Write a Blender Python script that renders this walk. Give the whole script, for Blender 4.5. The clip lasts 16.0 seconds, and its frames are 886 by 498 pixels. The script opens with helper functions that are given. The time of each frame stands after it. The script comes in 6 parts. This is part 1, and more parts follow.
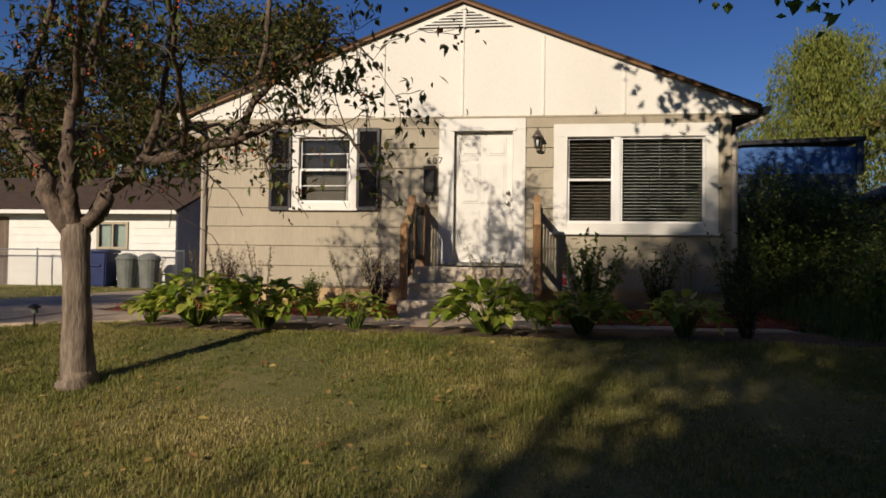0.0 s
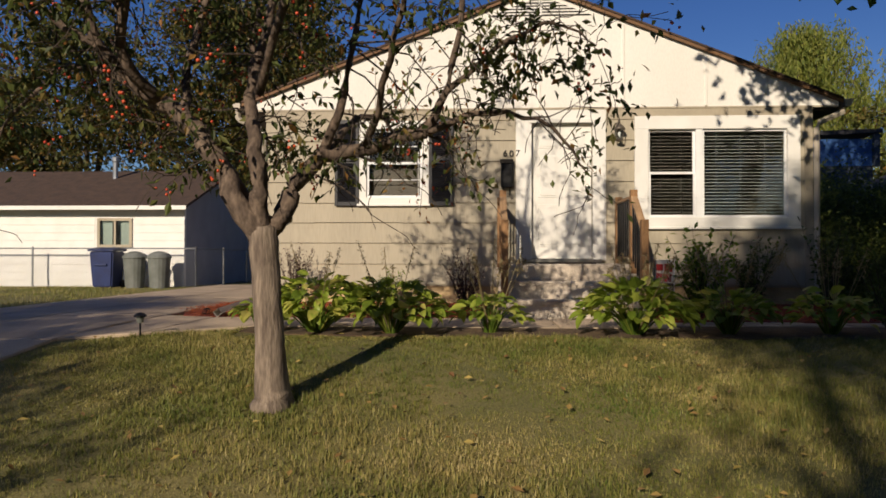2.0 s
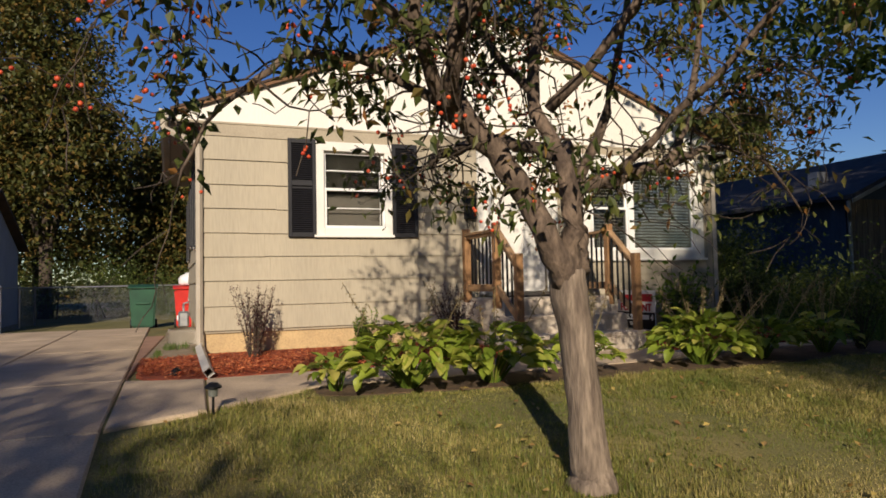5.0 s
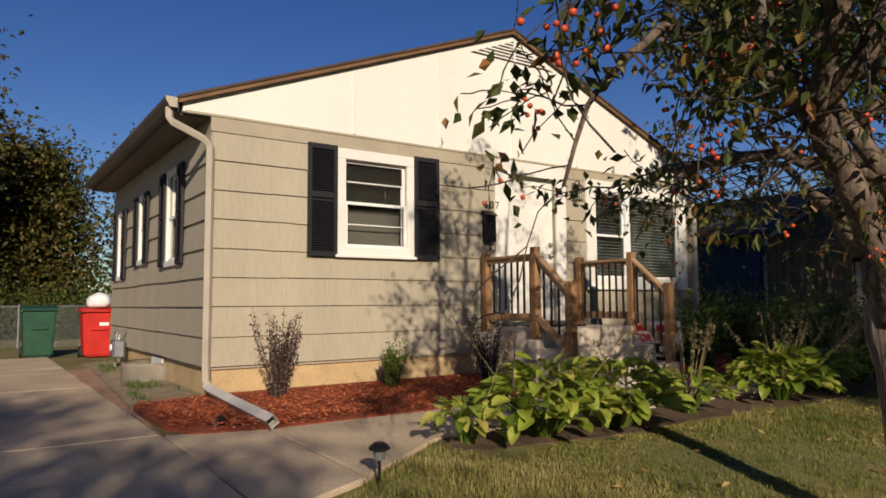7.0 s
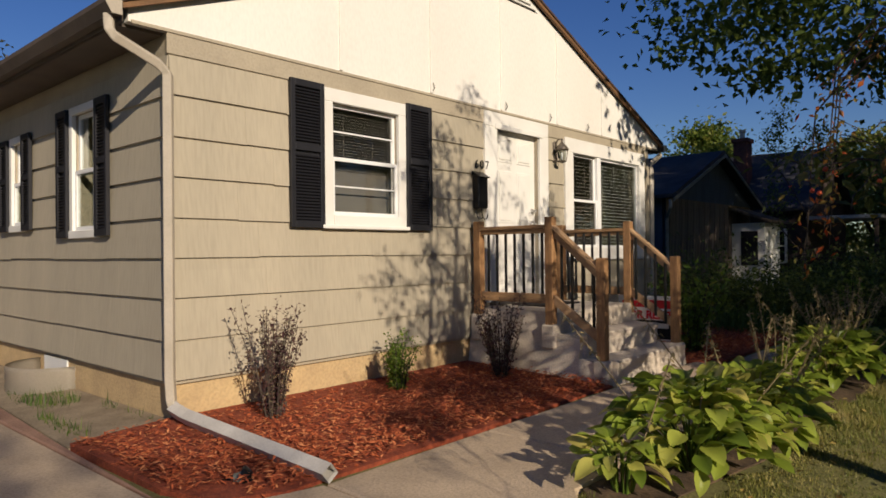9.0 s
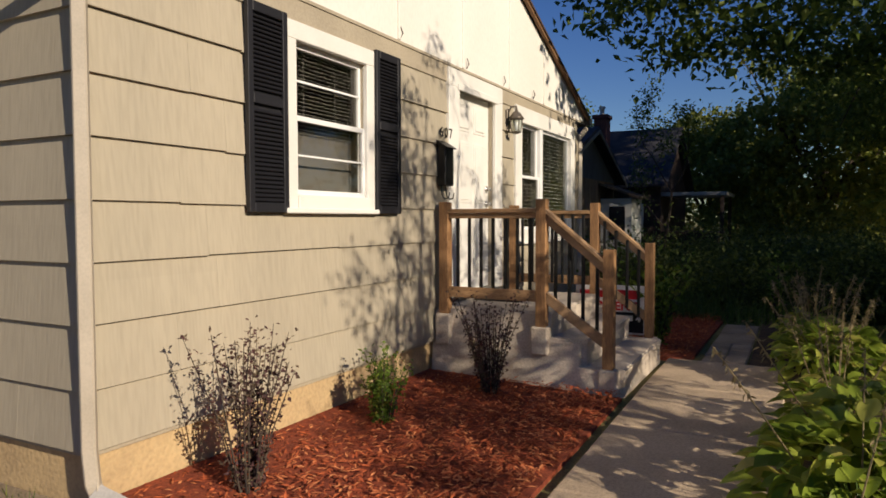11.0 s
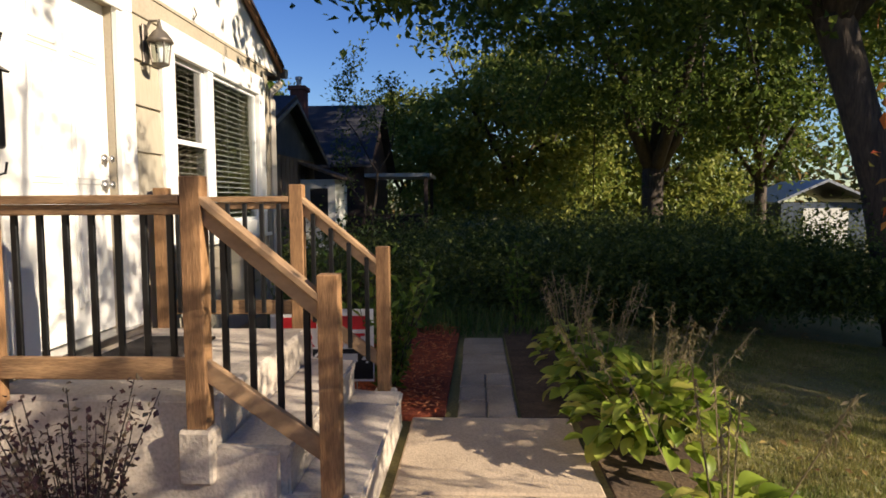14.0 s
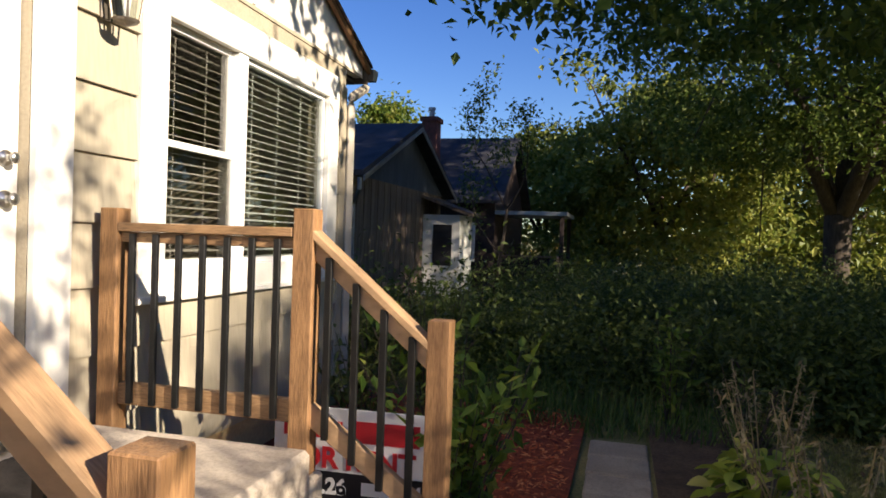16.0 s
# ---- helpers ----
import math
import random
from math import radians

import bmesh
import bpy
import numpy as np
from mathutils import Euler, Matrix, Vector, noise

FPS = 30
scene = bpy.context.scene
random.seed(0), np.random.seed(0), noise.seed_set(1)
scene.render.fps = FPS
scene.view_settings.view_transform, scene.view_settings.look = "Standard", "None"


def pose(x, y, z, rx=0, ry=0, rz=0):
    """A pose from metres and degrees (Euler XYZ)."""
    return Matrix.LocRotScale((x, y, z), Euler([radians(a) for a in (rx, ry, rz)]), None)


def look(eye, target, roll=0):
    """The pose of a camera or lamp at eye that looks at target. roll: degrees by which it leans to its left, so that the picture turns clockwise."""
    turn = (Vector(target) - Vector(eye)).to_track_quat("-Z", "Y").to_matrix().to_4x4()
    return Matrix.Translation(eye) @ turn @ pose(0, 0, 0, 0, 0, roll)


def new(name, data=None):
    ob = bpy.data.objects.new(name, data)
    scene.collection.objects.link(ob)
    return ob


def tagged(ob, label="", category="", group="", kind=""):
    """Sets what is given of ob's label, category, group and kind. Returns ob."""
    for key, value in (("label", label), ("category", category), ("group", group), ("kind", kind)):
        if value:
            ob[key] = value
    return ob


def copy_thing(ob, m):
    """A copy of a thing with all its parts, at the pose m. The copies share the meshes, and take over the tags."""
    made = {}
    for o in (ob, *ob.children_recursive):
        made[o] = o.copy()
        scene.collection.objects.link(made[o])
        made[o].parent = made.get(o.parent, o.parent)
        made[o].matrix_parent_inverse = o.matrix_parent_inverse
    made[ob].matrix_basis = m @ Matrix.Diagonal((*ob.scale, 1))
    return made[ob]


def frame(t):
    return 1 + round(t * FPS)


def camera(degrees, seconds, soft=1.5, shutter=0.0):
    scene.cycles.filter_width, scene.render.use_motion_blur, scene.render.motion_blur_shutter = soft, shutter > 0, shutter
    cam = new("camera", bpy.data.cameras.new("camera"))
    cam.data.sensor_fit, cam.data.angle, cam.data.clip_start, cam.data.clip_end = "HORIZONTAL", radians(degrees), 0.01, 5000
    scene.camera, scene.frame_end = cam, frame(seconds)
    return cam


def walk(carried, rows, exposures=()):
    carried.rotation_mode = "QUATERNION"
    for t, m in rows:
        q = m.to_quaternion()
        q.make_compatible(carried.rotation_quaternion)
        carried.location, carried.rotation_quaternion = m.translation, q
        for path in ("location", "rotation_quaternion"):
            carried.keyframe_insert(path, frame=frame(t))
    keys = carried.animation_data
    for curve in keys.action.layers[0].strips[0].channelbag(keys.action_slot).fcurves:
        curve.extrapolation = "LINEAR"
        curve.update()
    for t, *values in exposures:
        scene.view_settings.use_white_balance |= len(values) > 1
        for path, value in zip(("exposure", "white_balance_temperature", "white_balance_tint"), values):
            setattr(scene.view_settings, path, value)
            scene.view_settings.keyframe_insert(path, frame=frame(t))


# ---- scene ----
cam = camera(66.1, 16.0, soft=1.7)
PATH = [
    (0, (5.034, -10.197, 0.584), (4.787, -8.213, 0.631), 0.8),
    (0.5, (4.539, -10.049, 0.650), (4.361, -8.058, 0.716), -0.6),
    (1, (4.128, -10.063, 0.649), (3.973, -8.072, 0.759), -0.0),
    (1.5, (3.659, -10.076, 0.605), (3.518, -8.081, 0.645), 0.3),
    (2, (3.112, -9.981, 0.647), (3.015, -7.983, 0.671), 0.1),
    (2.5, (2.572, -9.886, 0.666), (2.663, -7.888, 0.693), 0.8),
    (3, (1.957, -9.828, 0.735), (2.205, -7.843, 0.749), 1.2),
    (3.5, (1.3, -9.773, 0.779), (1.679, -7.81, 0.812), -0.4),
    (4, (0.741, -9.536, 0.812), (1.29, -7.613, 0.828), -2.3),
    (4.2, (0.552, -9.384, 0.826), (1.099, -7.461, 0.85), -2.6),
    (4.5, (0.23, -9.188, 0.798), (0.885, -7.299, 0.863), -1.0),
    (5, (-0.361, -8.768, 0.795), (0.383, -6.914, 0.89), -1.2),
    (5.2, (-0.563, -8.599, 0.796), (0.163, -6.739, 0.923), -0.4),
    (7.5, (-2.234, -6.503, 0.951), (-1.01, -4.927, 1.084), -0.7),
    (8, (-2.385, -5.963, 1.041), (-1.109, -4.426, 1.134), -0.9),
    (10.5, (-2.363, -3.317, 1.302), (-0.62, -2.338, 1.231), 0.3),
    (11, (-2.048, -2.976, 1.354), (-0.277, -2.05, 1.267), -0.1),
    (11.5, (-1.621, -2.717, 1.386), (0.251, -2.02, 1.29), -0.1),
    (12, (-1.201, -2.54, 1.397), (0.731, -2.038, 1.274), -0.1),
    (12.5, (-0.762, -2.435, 1.392), (1.214, -2.206, 1.186), 0.9),
    (13, (-0.313, -2.346, 1.398), (1.678, -2.255, 1.234), 0.6),
    (13.5, (0.152, -2.271, 1.407), (2.138, -2.12, 1.23), 0.8),
    (14, (0.617, -2.24, 1.418), (2.61, -2.145, 1.273), -0.4),
    (14.5, (1.137, -2.248, 1.424), (3.122, -2.039, 1.312), 0.6),
    (15, (1.615, -2.268, 1.434), (3.609, -2.135, 1.356), 0.5),
    (15.5, (2.1, -2.297, 1.436), (4.08, -2.027, 1.37), 2.5),
    (16, (2.6, -2.273, 1.429), (4.537, -1.774, 1.394), 1.9),
]
walk(cam, [(t, look(eye, target, roll)) for t, eye, target, roll in PATH], exposures=[(0, -0.16), (3.5, 0.06), (5, 0.12), (8, -0.08), (10.5, 0.1), (12.0, 0.2), (13, 0.7), (14.5, 1.02), (16, 1.25)])

# ---- light ----
SUN_DIR = Vector((0.37, 1.0, -0.44)).normalized()
world = bpy.data.worlds.new("world")
scene.world = world
world.use_nodes = True
wn = world.node_tree
sky = wn.nodes.new("ShaderNodeTexSky")
sky.sky_type = "NISHITA"
sky.sun_disc = False
sky.sun_elevation = math.asin(-SUN_DIR.z)
sky.sun_rotation = math.atan2(-SUN_DIR.x, -SUN_DIR.y)
sky.air_density, sky.dust_density, sky.ozone_density = 1.0, 0.1, 3.5
wn.nodes["Background"].inputs[1].default_value = 0.071
deep = wn.nodes.new("ShaderNodeHueSaturation")
deep.inputs["Hue"].default_value, deep.inputs["Saturation"].default_value = 0.52, 1.24
wn.links.new(sky.outputs[0], deep.inputs["Color"])
wn.links.new(deep.outputs[0], wn.nodes["Background"].inputs[0])
sun_data = bpy.data.lights.new("sun", "SUN")
sun_data.energy, sun_data.angle, sun_data.color = 5.0, radians(0.6), (1.0, 0.855, 0.68)
sun = new("sun", sun_data)
sun.matrix_world = look((0, 0, 30), Vector((0, 0, 30)) + SUN_DIR)


# ---- materials ----
def material(name, base, dark, scale=8.0, rough=0.7, metal=0.0, bump=0.15, fine=90.0, detail=0.35, stretch=(1, 1, 1), random_tint=0.0, spec=0.4):
    """Two scales of noise between two tones, fine relief, and a little tone per piece."""
    m = bpy.data.materials.new(name)
    m.use_nodes = True
    nt = m.node_tree
    N, L = nt.nodes, nt.links
    b = N["Principled BSDF"]
    tc = N.new("ShaderNodeTexCoord")
    mp = N.new("ShaderNodeMapping")
    mp.inputs["Scale"].default_value = stretch
    L.new(tc.outputs["Object"], mp.inputs[0])
    n1, n2 = N.new("ShaderNodeTexNoise"), N.new("ShaderNodeTexNoise")
    n1.inputs["Scale"].default_value, n1.inputs["Detail"].default_value = scale, 6
    n2.inputs["Scale"].default_value, n2.inputs["Detail"].default_value = fine, 4
    for n in (n1, n2):
        L.new(mp.outputs[0], n.inputs["Vector"])
    ramp = N.new("ShaderNodeValToRGB")
    ramp.color_ramp.elements[0].position, ramp.color_ramp.elements[1].position = 0.32, 0.66
    ramp.color_ramp.elements[0].color, ramp.color_ramp.elements[1].color = (*dark, 1), (*base, 1)
    L.new(n1.outputs["Fac"], ramp.inputs[0])
    mix = N.new("ShaderNodeMix")
    mix.data_type, mix.blend_type = "RGBA", "MULTIPLY"
    mix.inputs["Factor"].default_value = detail
    L.new(ramp.outputs[0], mix.inputs["A"])
    r2 = N.new("ShaderNodeValToRGB")
    r2.color_ramp.elements[0].position, r2.color_ramp.elements[1].position = 0.3, 0.6
    r2.color_ramp.elements[0].color = (0.3, 0.3, 0.3, 1)
    L.new(n2.outputs["Fac"], r2.inputs[0])
    L.new(r2.outputs[0], mix.inputs["B"])
    out = mix.outputs["Result"]
    if random_tint:
        oi = N.new("ShaderNodeObjectInfo")
        hsv = N.new("ShaderNodeHueSaturation")
        mr = N.new("ShaderNodeMapRange")
        mr.inputs["To Min"].default_value, mr.inputs["To Max"].default_value = 1 - random_tint, 1 + random_tint
        L.new(oi.outputs["Random"], mr.inputs["Value"])
        L.new(mr.outputs[0], hsv.inputs["Value"])
        L.new(out, hsv.inputs["Color"])
        out = hsv.outputs[0]
    L.new(out, b.inputs["Base Color"])
    b.inputs["Roughness"].default_value, b.inputs["Metallic"].default_value = rough, metal
    b.inputs["Specular IOR Level"].default_value = spec
    if bump:
        bp = N.new("ShaderNodeBump")
        bp.inputs["Strength"].default_value, bp.inputs["Distance"].default_value = bump, 0.01
        L.new(n2.outputs["Fac"], bp.inputs["Height"])
        L.new(bp.outputs[0], b.inputs["Normal"])
    return m


def leaf_material(name, tones, through_light=0.35, rough=0.5):
    """Leaves: a tone per leaf from a ramp, and light that shines through."""
    m = bpy.data.materials.new(name)
    m.use_nodes = True
    nt = m.node_tree
    N, L = nt.nodes, nt.links
    b = N["Principled BSDF"]
    g = N.new("ShaderNodeNewGeometry")
    ramp = N.new("ShaderNodeValToRGB")
    e = ramp.color_ramp.elements
    while len(e) < len(tones):
        e.new(0.5)
    for i, (p, c) in enumerate(tones):
        e[i].position, e[i].color = p, (*c, 1)
    L.new(g.outputs["Random Per Island"], ramp.inputs[0])
    tc, n = N.new("ShaderNodeTexCoord"), N.new("ShaderNodeTexNoise")
    n.inputs["Scale"].default_value = 2.5
    L.new(tc.outputs["Object"], n.inputs["Vector"])
    hsv, mr = N.new("ShaderNodeHueSaturation"), N.new("ShaderNodeMapRange")
    mr.inputs["To Min"].default_value, mr.inputs["To Max"].default_value = 0.55, 1.45
    L.new(n.outputs["Fac"], mr.inputs["Value"])
    L.new(mr.outputs[0], hsv.inputs["Value"])
    L.new(ramp.outputs[0], hsv.inputs["Color"])
    L.new(hsv.outputs[0], b.inputs["Base Color"])
    b.inputs["Roughness"].default_value, b.inputs["Specular IOR Level"].default_value = rough, 0.3
    t, mx = N.new("ShaderNodeBsdfTranslucent"), N.new("ShaderNodeMixShader")
    L.new(hsv.outputs[0], t.inputs["Color"])
    mx.inputs[0].default_value = through_light
    L.new(b.outputs[0], mx.inputs[1])
    L.new(t.outputs[0], mx.inputs[2])
    L.new(mx.outputs[0], N["Material Output"].inputs["Surface"])
    return m


SIDING = material("painted_siding", (0.44, 0.385, 0.285), (0.38, 0.335, 0.25), 1.6, 0.75, bump=0.16, fine=45, detail=0.16, stretch=(1.2, 1.2, 0.10), random_tint=0.014)
TRIM_TAN = material("tan_trim", (0.43, 0.37, 0.27), (0.35, 0.30, 0.22), 2.0, 0.7, bump=0.25, fine=60, detail=0.2)
WHITE = material("white_paint", (0.80, 0.78, 0.72), (0.72, 0.70, 0.64), 2.5, 0.55, bump=0.08, fine=120, detail=0.08)
GABLE = material("white_gable_panel", (0.82, 0.79, 0.72), (0.75, 0.72, 0.65), 0.9, 0.7, bump=0.12, fine=45, detail=0.1, stretch=(1, 1, 0.4))
VINYL = material("white_vinyl", (0.82, 0.82, 0.80), (0.76, 0.76, 0.74), 3.0, 0.35, bump=0.02, detail=0.04)
SHUTTER = material("dark_shutter", (0.018, 0.018, 0.022), (0.012, 0.012, 0.015), 4.0, 0.5, bump=0.1, fine=150, detail=0.2)
BLACK = material("black_metal", (0.015, 0.015, 0.016), (0.01, 0.01, 0.01), 10, 0.4, metal=0.3, bump=0.05)
WOOD = material("weathered_timber", (0.42, 0.23, 0.10), (0.24, 0.125, 0.055), 5.0, 0.7, bump=0.35, fine=40, detail=0.5, stretch=(5, 5, 0.6), random_tint=0.12)
WOOD_X = material("weathered_timber_rail", (0.45, 0.27, 0.13), (0.27, 0.155, 0.075), 5.0, 0.7, bump=0.35, fine=40, detail=0.5, stretch=(0.6, 5, 5), random_tint=0.12)
WOOD_S = material("weathered_timber_incline", (0.47, 0.30, 0.16), (0.31, 0.19, 0.10), 5.0, 0.7, bump=0.3, fine=30, detail=0.35, stretch=(6, 0.5, 0.9), random_tint=0.12)
WOOD_Y = material("weathered_timber_slope", (0.45, 0.27, 0.13), (0.27, 0.155, 0.075), 5.0, 0.7, bump=0.35, fine=40, detail=0.5, stretch=(5, 0.6, 5), random_tint=0.12)
CONCRETE = material("old_concrete", (0.60, 0.465, 0.32), (0.43, 0.33, 0.225), 1.6, 0.9, bump=0.5, fine=70, detail=0.35)
RED_CONCRETE = material("reddish_concrete", (0.42, 0.25, 0.17), (0.28, 0.16, 0.11), 3.0, 0.9, bump=0.5, fine=60, detail=0.35)
STEP = material("porch_concrete", (0.66, 0.57, 0.46), (0.46, 0.39, 0.31), 2.2, 0.9, bump=0.5, fine=60, detail=0.3)
FOUNDATION = material("ochre_foundation", (0.58, 0.42, 0.22), (0.46, 0.33, 0.18), 3.0, 0.9, bump=0.5, fine=40, detail=0.25)
SOIL = material("garden_soil", (0.14, 0.09, 0.05), (0.07, 0.045, 0.028), 6.0, 0.95, bump=0.9, fine=40, detail=0.6)
MULCH = material("red_mulch_bed", (0.34, 0.075, 0.03), (0.20, 0.04, 0.018), 14.0, 0.95, bump=0.9, fine=60, detail=0.6)
TURF = material("turf", (0.25, 0.21, 0.075), (0.14, 0.14, 0.045), 1.3, 0.95, bump=0.8, fine=60, detail=0.6)
SHINGLE = material("brown_asphalt_shingle", (0.10, 0.062, 0.042), (0.06, 0.04, 0.03), 5.0, 0.9, bump=0.6, fine=80, detail=0.4)
BARK = material("grey_brown_bark", (0.30, 0.235, 0.175), (0.14, 0.105, 0.08), 9.0, 0.9, bump=0.9, fine=22, detail=0.6, stretch=(3, 3, 0.5))
# BARK made darker for the limbs, with the crown's shade in the colour
LIMB_BARK = material("shaded_limb_bark", (0.20, 0.145, 0.105), (0.085, 0.06, 0.045), 9.0, 0.9, bump=0.9, fine=24, detail=0.6, stretch=(2, 2, 1))
DARK_BARK = material("dark_bark", (0.10, 0.075, 0.055), (0.05, 0.038, 0.03), 7.0, 0.9, bump=0.9, fine=18, detail=0.5, stretch=(3, 3, 0.5))
GALV = material("galvanised_steel", (0.42, 0.43, 0.44), (0.30, 0.31, 0.32), 6.0, 0.45, metal=0.8, bump=0.05)
GUTTER = material("tan_gutter", (0.50, 0.44, 0.35), (0.42, 0.37, 0.29), 3.0, 0.5, bump=0.06, detail=0.15)
PALE_METAL = material("pale_painted_metal", (0.62, 0.59, 0.53), (0.50, 0.47, 0.42), 4.0, 0.5, bump=0.05, detail=0.2)
# eave tone darkened to carry the shade under the overhang
EAVE_SHADE = material("shaded_eave_brown", (0.13, 0.10, 0.075), (0.09, 0.07, 0.055), 3.0, 0.6, bump=0.06)
ROOM = material("dim_plaster", (0.45, 0.43, 0.40), (0.38, 0.36, 0.34), 2.0, 0.9)
BLIND = material("white_blind", (0.72, 0.72, 0.69), (0.66, 0.66, 0.63), 3.0, 0.5, bump=0.0, detail=0.05)
GREEN_BIN = material("green_plastic", (0.02, 0.085, 0.045), (0.015, 0.06, 0.035), 4.0, 0.45, bump=0.05)
RED_BIN = material("red_plastic", (0.62, 0.03, 0.02), (0.50, 0.022, 0.016), 4.0, 0.45, bump=0.05)
BLUE_BIN = material("blue_plastic", (0.015, 0.03, 0.12), (0.012, 0.02, 0.08), 4.0, 0.45, bump=0.05)
GREY_BIN = material("grey_plastic", (0.20, 0.21, 0.19), (0.13, 0.14, 0.12), 4.0, 0.5, bump=0.05)
STEEL = material("brushed_steel", (0.62, 0.60, 0.56), (0.5, 0.48, 0.45), 20.0, 0.3, metal=1.0, bump=0.02)
SHED_BLUE = material("blue_tarp", (0.06, 0.16, 0.42), (0.04, 0.11, 0.30), 3.0, 0.5, bump=0.2, fine=20)
DARK_SIDING = material("dark_blue_siding", (0.075, 0.10, 0.14), (0.05, 0.065, 0.09), 3.0, 0.8, bump=0.3, fine=30, stretch=(2, 2, 0.3))
OLD_BOARD = material("weathered_board", (0.24, 0.18, 0.13), (0.11, 0.08, 0.06), 3.5, 0.9, bump=0.5, fine=40, detail=0.5, stretch=(4, 4, 0.3), random_tint=0.2)
DARK_ROOF = material("dark_roof", (0.055, 0.055, 0.06), (0.03, 0.03, 0.035), 3.0, 0.9, bump=0.5, fine=50)
BRICK_RED = material("dark_red_brick", (0.16, 0.06, 0.045), (0.09, 0.04, 0.03), 9.0, 0.9, bump=0.5, fine=40)
PAVER = material("grey_paver", (0.45, 0.36, 0.26), (0.32, 0.255, 0.185), 4.0, 0.9, bump=0.5, fine=60, random_tint=0.12)
SIGN_WHITE = material("sign_white", (0.80, 0.80, 0.80), (0.74, 0.74, 0.74), 2.0, 0.5, bump=0.0, detail=0.03)
SIGN_RED = material("sign_red", (0.55, 0.02, 0.03), (0.48, 0.02, 0.03), 2.0, 0.5, bump=0.0, detail=0.03)

GLASS = bpy.data.materials.new("window_glass")
GLASS.use_nodes = True
_n, _l = GLASS.node_tree.nodes, GLASS.node_tree.links
_gl, _tr, _mx, _fr = _n.new("ShaderNodeBsdfGlossy"), _n.new("ShaderNodeBsdfTransparent"), _n.new("ShaderNodeMixShader"), _n.new("ShaderNodeLayerWeight")
_gl.inputs["Roughness"].default_value = 0.02
_pw, _ad = _n.new("ShaderNodeMath"), _n.new("ShaderNodeMath")
_pw.operation, _ad.operation = "POWER", "MULTIPLY_ADD"
_pw.inputs[1].default_value = 3.0
_ad.inputs[1].default_value, _ad.inputs[2].default_value = 0.55, 0.045
_l.new(_fr.outputs["Facing"], _pw.inputs[0])
_l.new(_pw.outputs[0], _ad.inputs[0])
_tr.inputs["Color"].default_value = (0.80, 0.84, 0.82, 1)
_l.new(_ad.outputs[0], _mx.inputs[0])
_l.new(_tr.outputs[0], _mx.inputs[1])
_l.new(_gl.outputs[0], _mx.inputs[2])
_l.new(_mx.outputs[0], _n["Material Output"].inputs["Surface"])

SCREEN = GLASS.copy()
SCREEN.name = "screened_glass"
for _nd in SCREEN.node_tree.nodes:
    if _nd.type == "BSDF_TRANSPARENT":
        _nd.inputs["Color"].default_value = (0.60, 0.59, 0.56, 1)

GREEN_LEAF = leaf_material("broad_green_leaf", [(0.0, (0.07, 0.13, 0.018)), (0.5, (0.14, 0.22, 0.03)), (0.9, (0.23, 0.31, 0.045)), (1.0, (0.36, 0.34, 0.07))], 0.42)
CRAB_LEAF = leaf_material("crabapple_leaf", [(0.0, (0.045, 0.06, 0.018)), (0.6, (0.095, 0.12, 0.028)), (0.9, (0.17, 0.15, 0.045)), (1.0, (0.32, 0.14, 0.04))])
TURNED_LEAF = leaf_material("turned_leaf", [(0.0, (0.10, 0.12, 0.03)), (0.4, (0.30, 0.20, 0.05)), (0.7, (0.45, 0.14, 0.03)), (1.0, (0.40, 0.05, 0.02))], 0.4)
TREE_LEAF = leaf_material("tree_leaf", [(0.0, (0.075, 0.13, 0.022)), (0.6, (0.16, 0.22, 0.036)), (1.0, (0.34, 0.34, 0.065))], 0.5)
WILLOW_LEAF = leaf_material("willow_leaf", [(0.0, (0.13, 0.18, 0.03)), (1.0, (0.32, 0.32, 0.07))], 0.4)
AUTUMN_LEAF = leaf_material("autumn_tree_leaf", [(0.0, (0.05, 0.06, 0.016)), (0.6, (0.10, 0.10, 0.025)), (1.0, (0.20, 0.12, 0.03))], 0.3)
HEDGE_LEAF = leaf_material("hedge_leaf", [(0.0, (0.045, 0.07, 0.018)), (0.7, (0.10, 0.135, 0.03)), (1.0, (0.21, 0.24, 0.055))], 0.4)
# darker copy of TREE_LEAF, crown shade put into its tones
SHADE_LEAF = leaf_material("shaded_tree_leaf", [(0.0, (0.06, 0.095, 0.02)), (0.7, (0.125, 0.18, 0.034)), (1.0, (0.26, 0.30, 0.06))], 0.5)
PURPLE_LEAF = leaf_material("purple_barberry_leaf", [(0.0, (0.06, 0.03, 0.034)), (0.6, (0.13, 0.065, 0.06)), (0.9, (0.17, 0.13, 0.08)), (1.0, (0.24, 0.20, 0.12))], 0.3)
GRASS_BLADE = leaf_material("grass_blade", [(0.0, (0.10, 0.15, 0.028)), (0.45, (0.22, 0.22, 0.055)), (0.75, (0.38, 0.32, 0.11)), (1.0, (0.56, 0.45, 0.21))], 0.35)
# worn straw patches about a metre wide between the greener ones
_gn, _gl = GRASS_BLADE.node_tree.nodes, GRASS_BLADE.node_tree.links
_big, _sum, _gtc = _gn.new("ShaderNodeTexNoise"), _gn.new("ShaderNodeMath"), _gn.new("ShaderNodeTexCoord")
_big.inputs["Scale"].default_value, _big.inputs["Detail"].default_value = 1.1, 3
_gl.new(_gtc.outputs["Object"], _big.inputs["Vector"])
_half, _geo = _gn.new("ShaderNodeMath"), _gn.new("ShaderNodeNewGeometry")
_half.operation, _sum.operation = "MULTIPLY", "MULTIPLY_ADD"
_half.inputs[1].default_value = 0.55
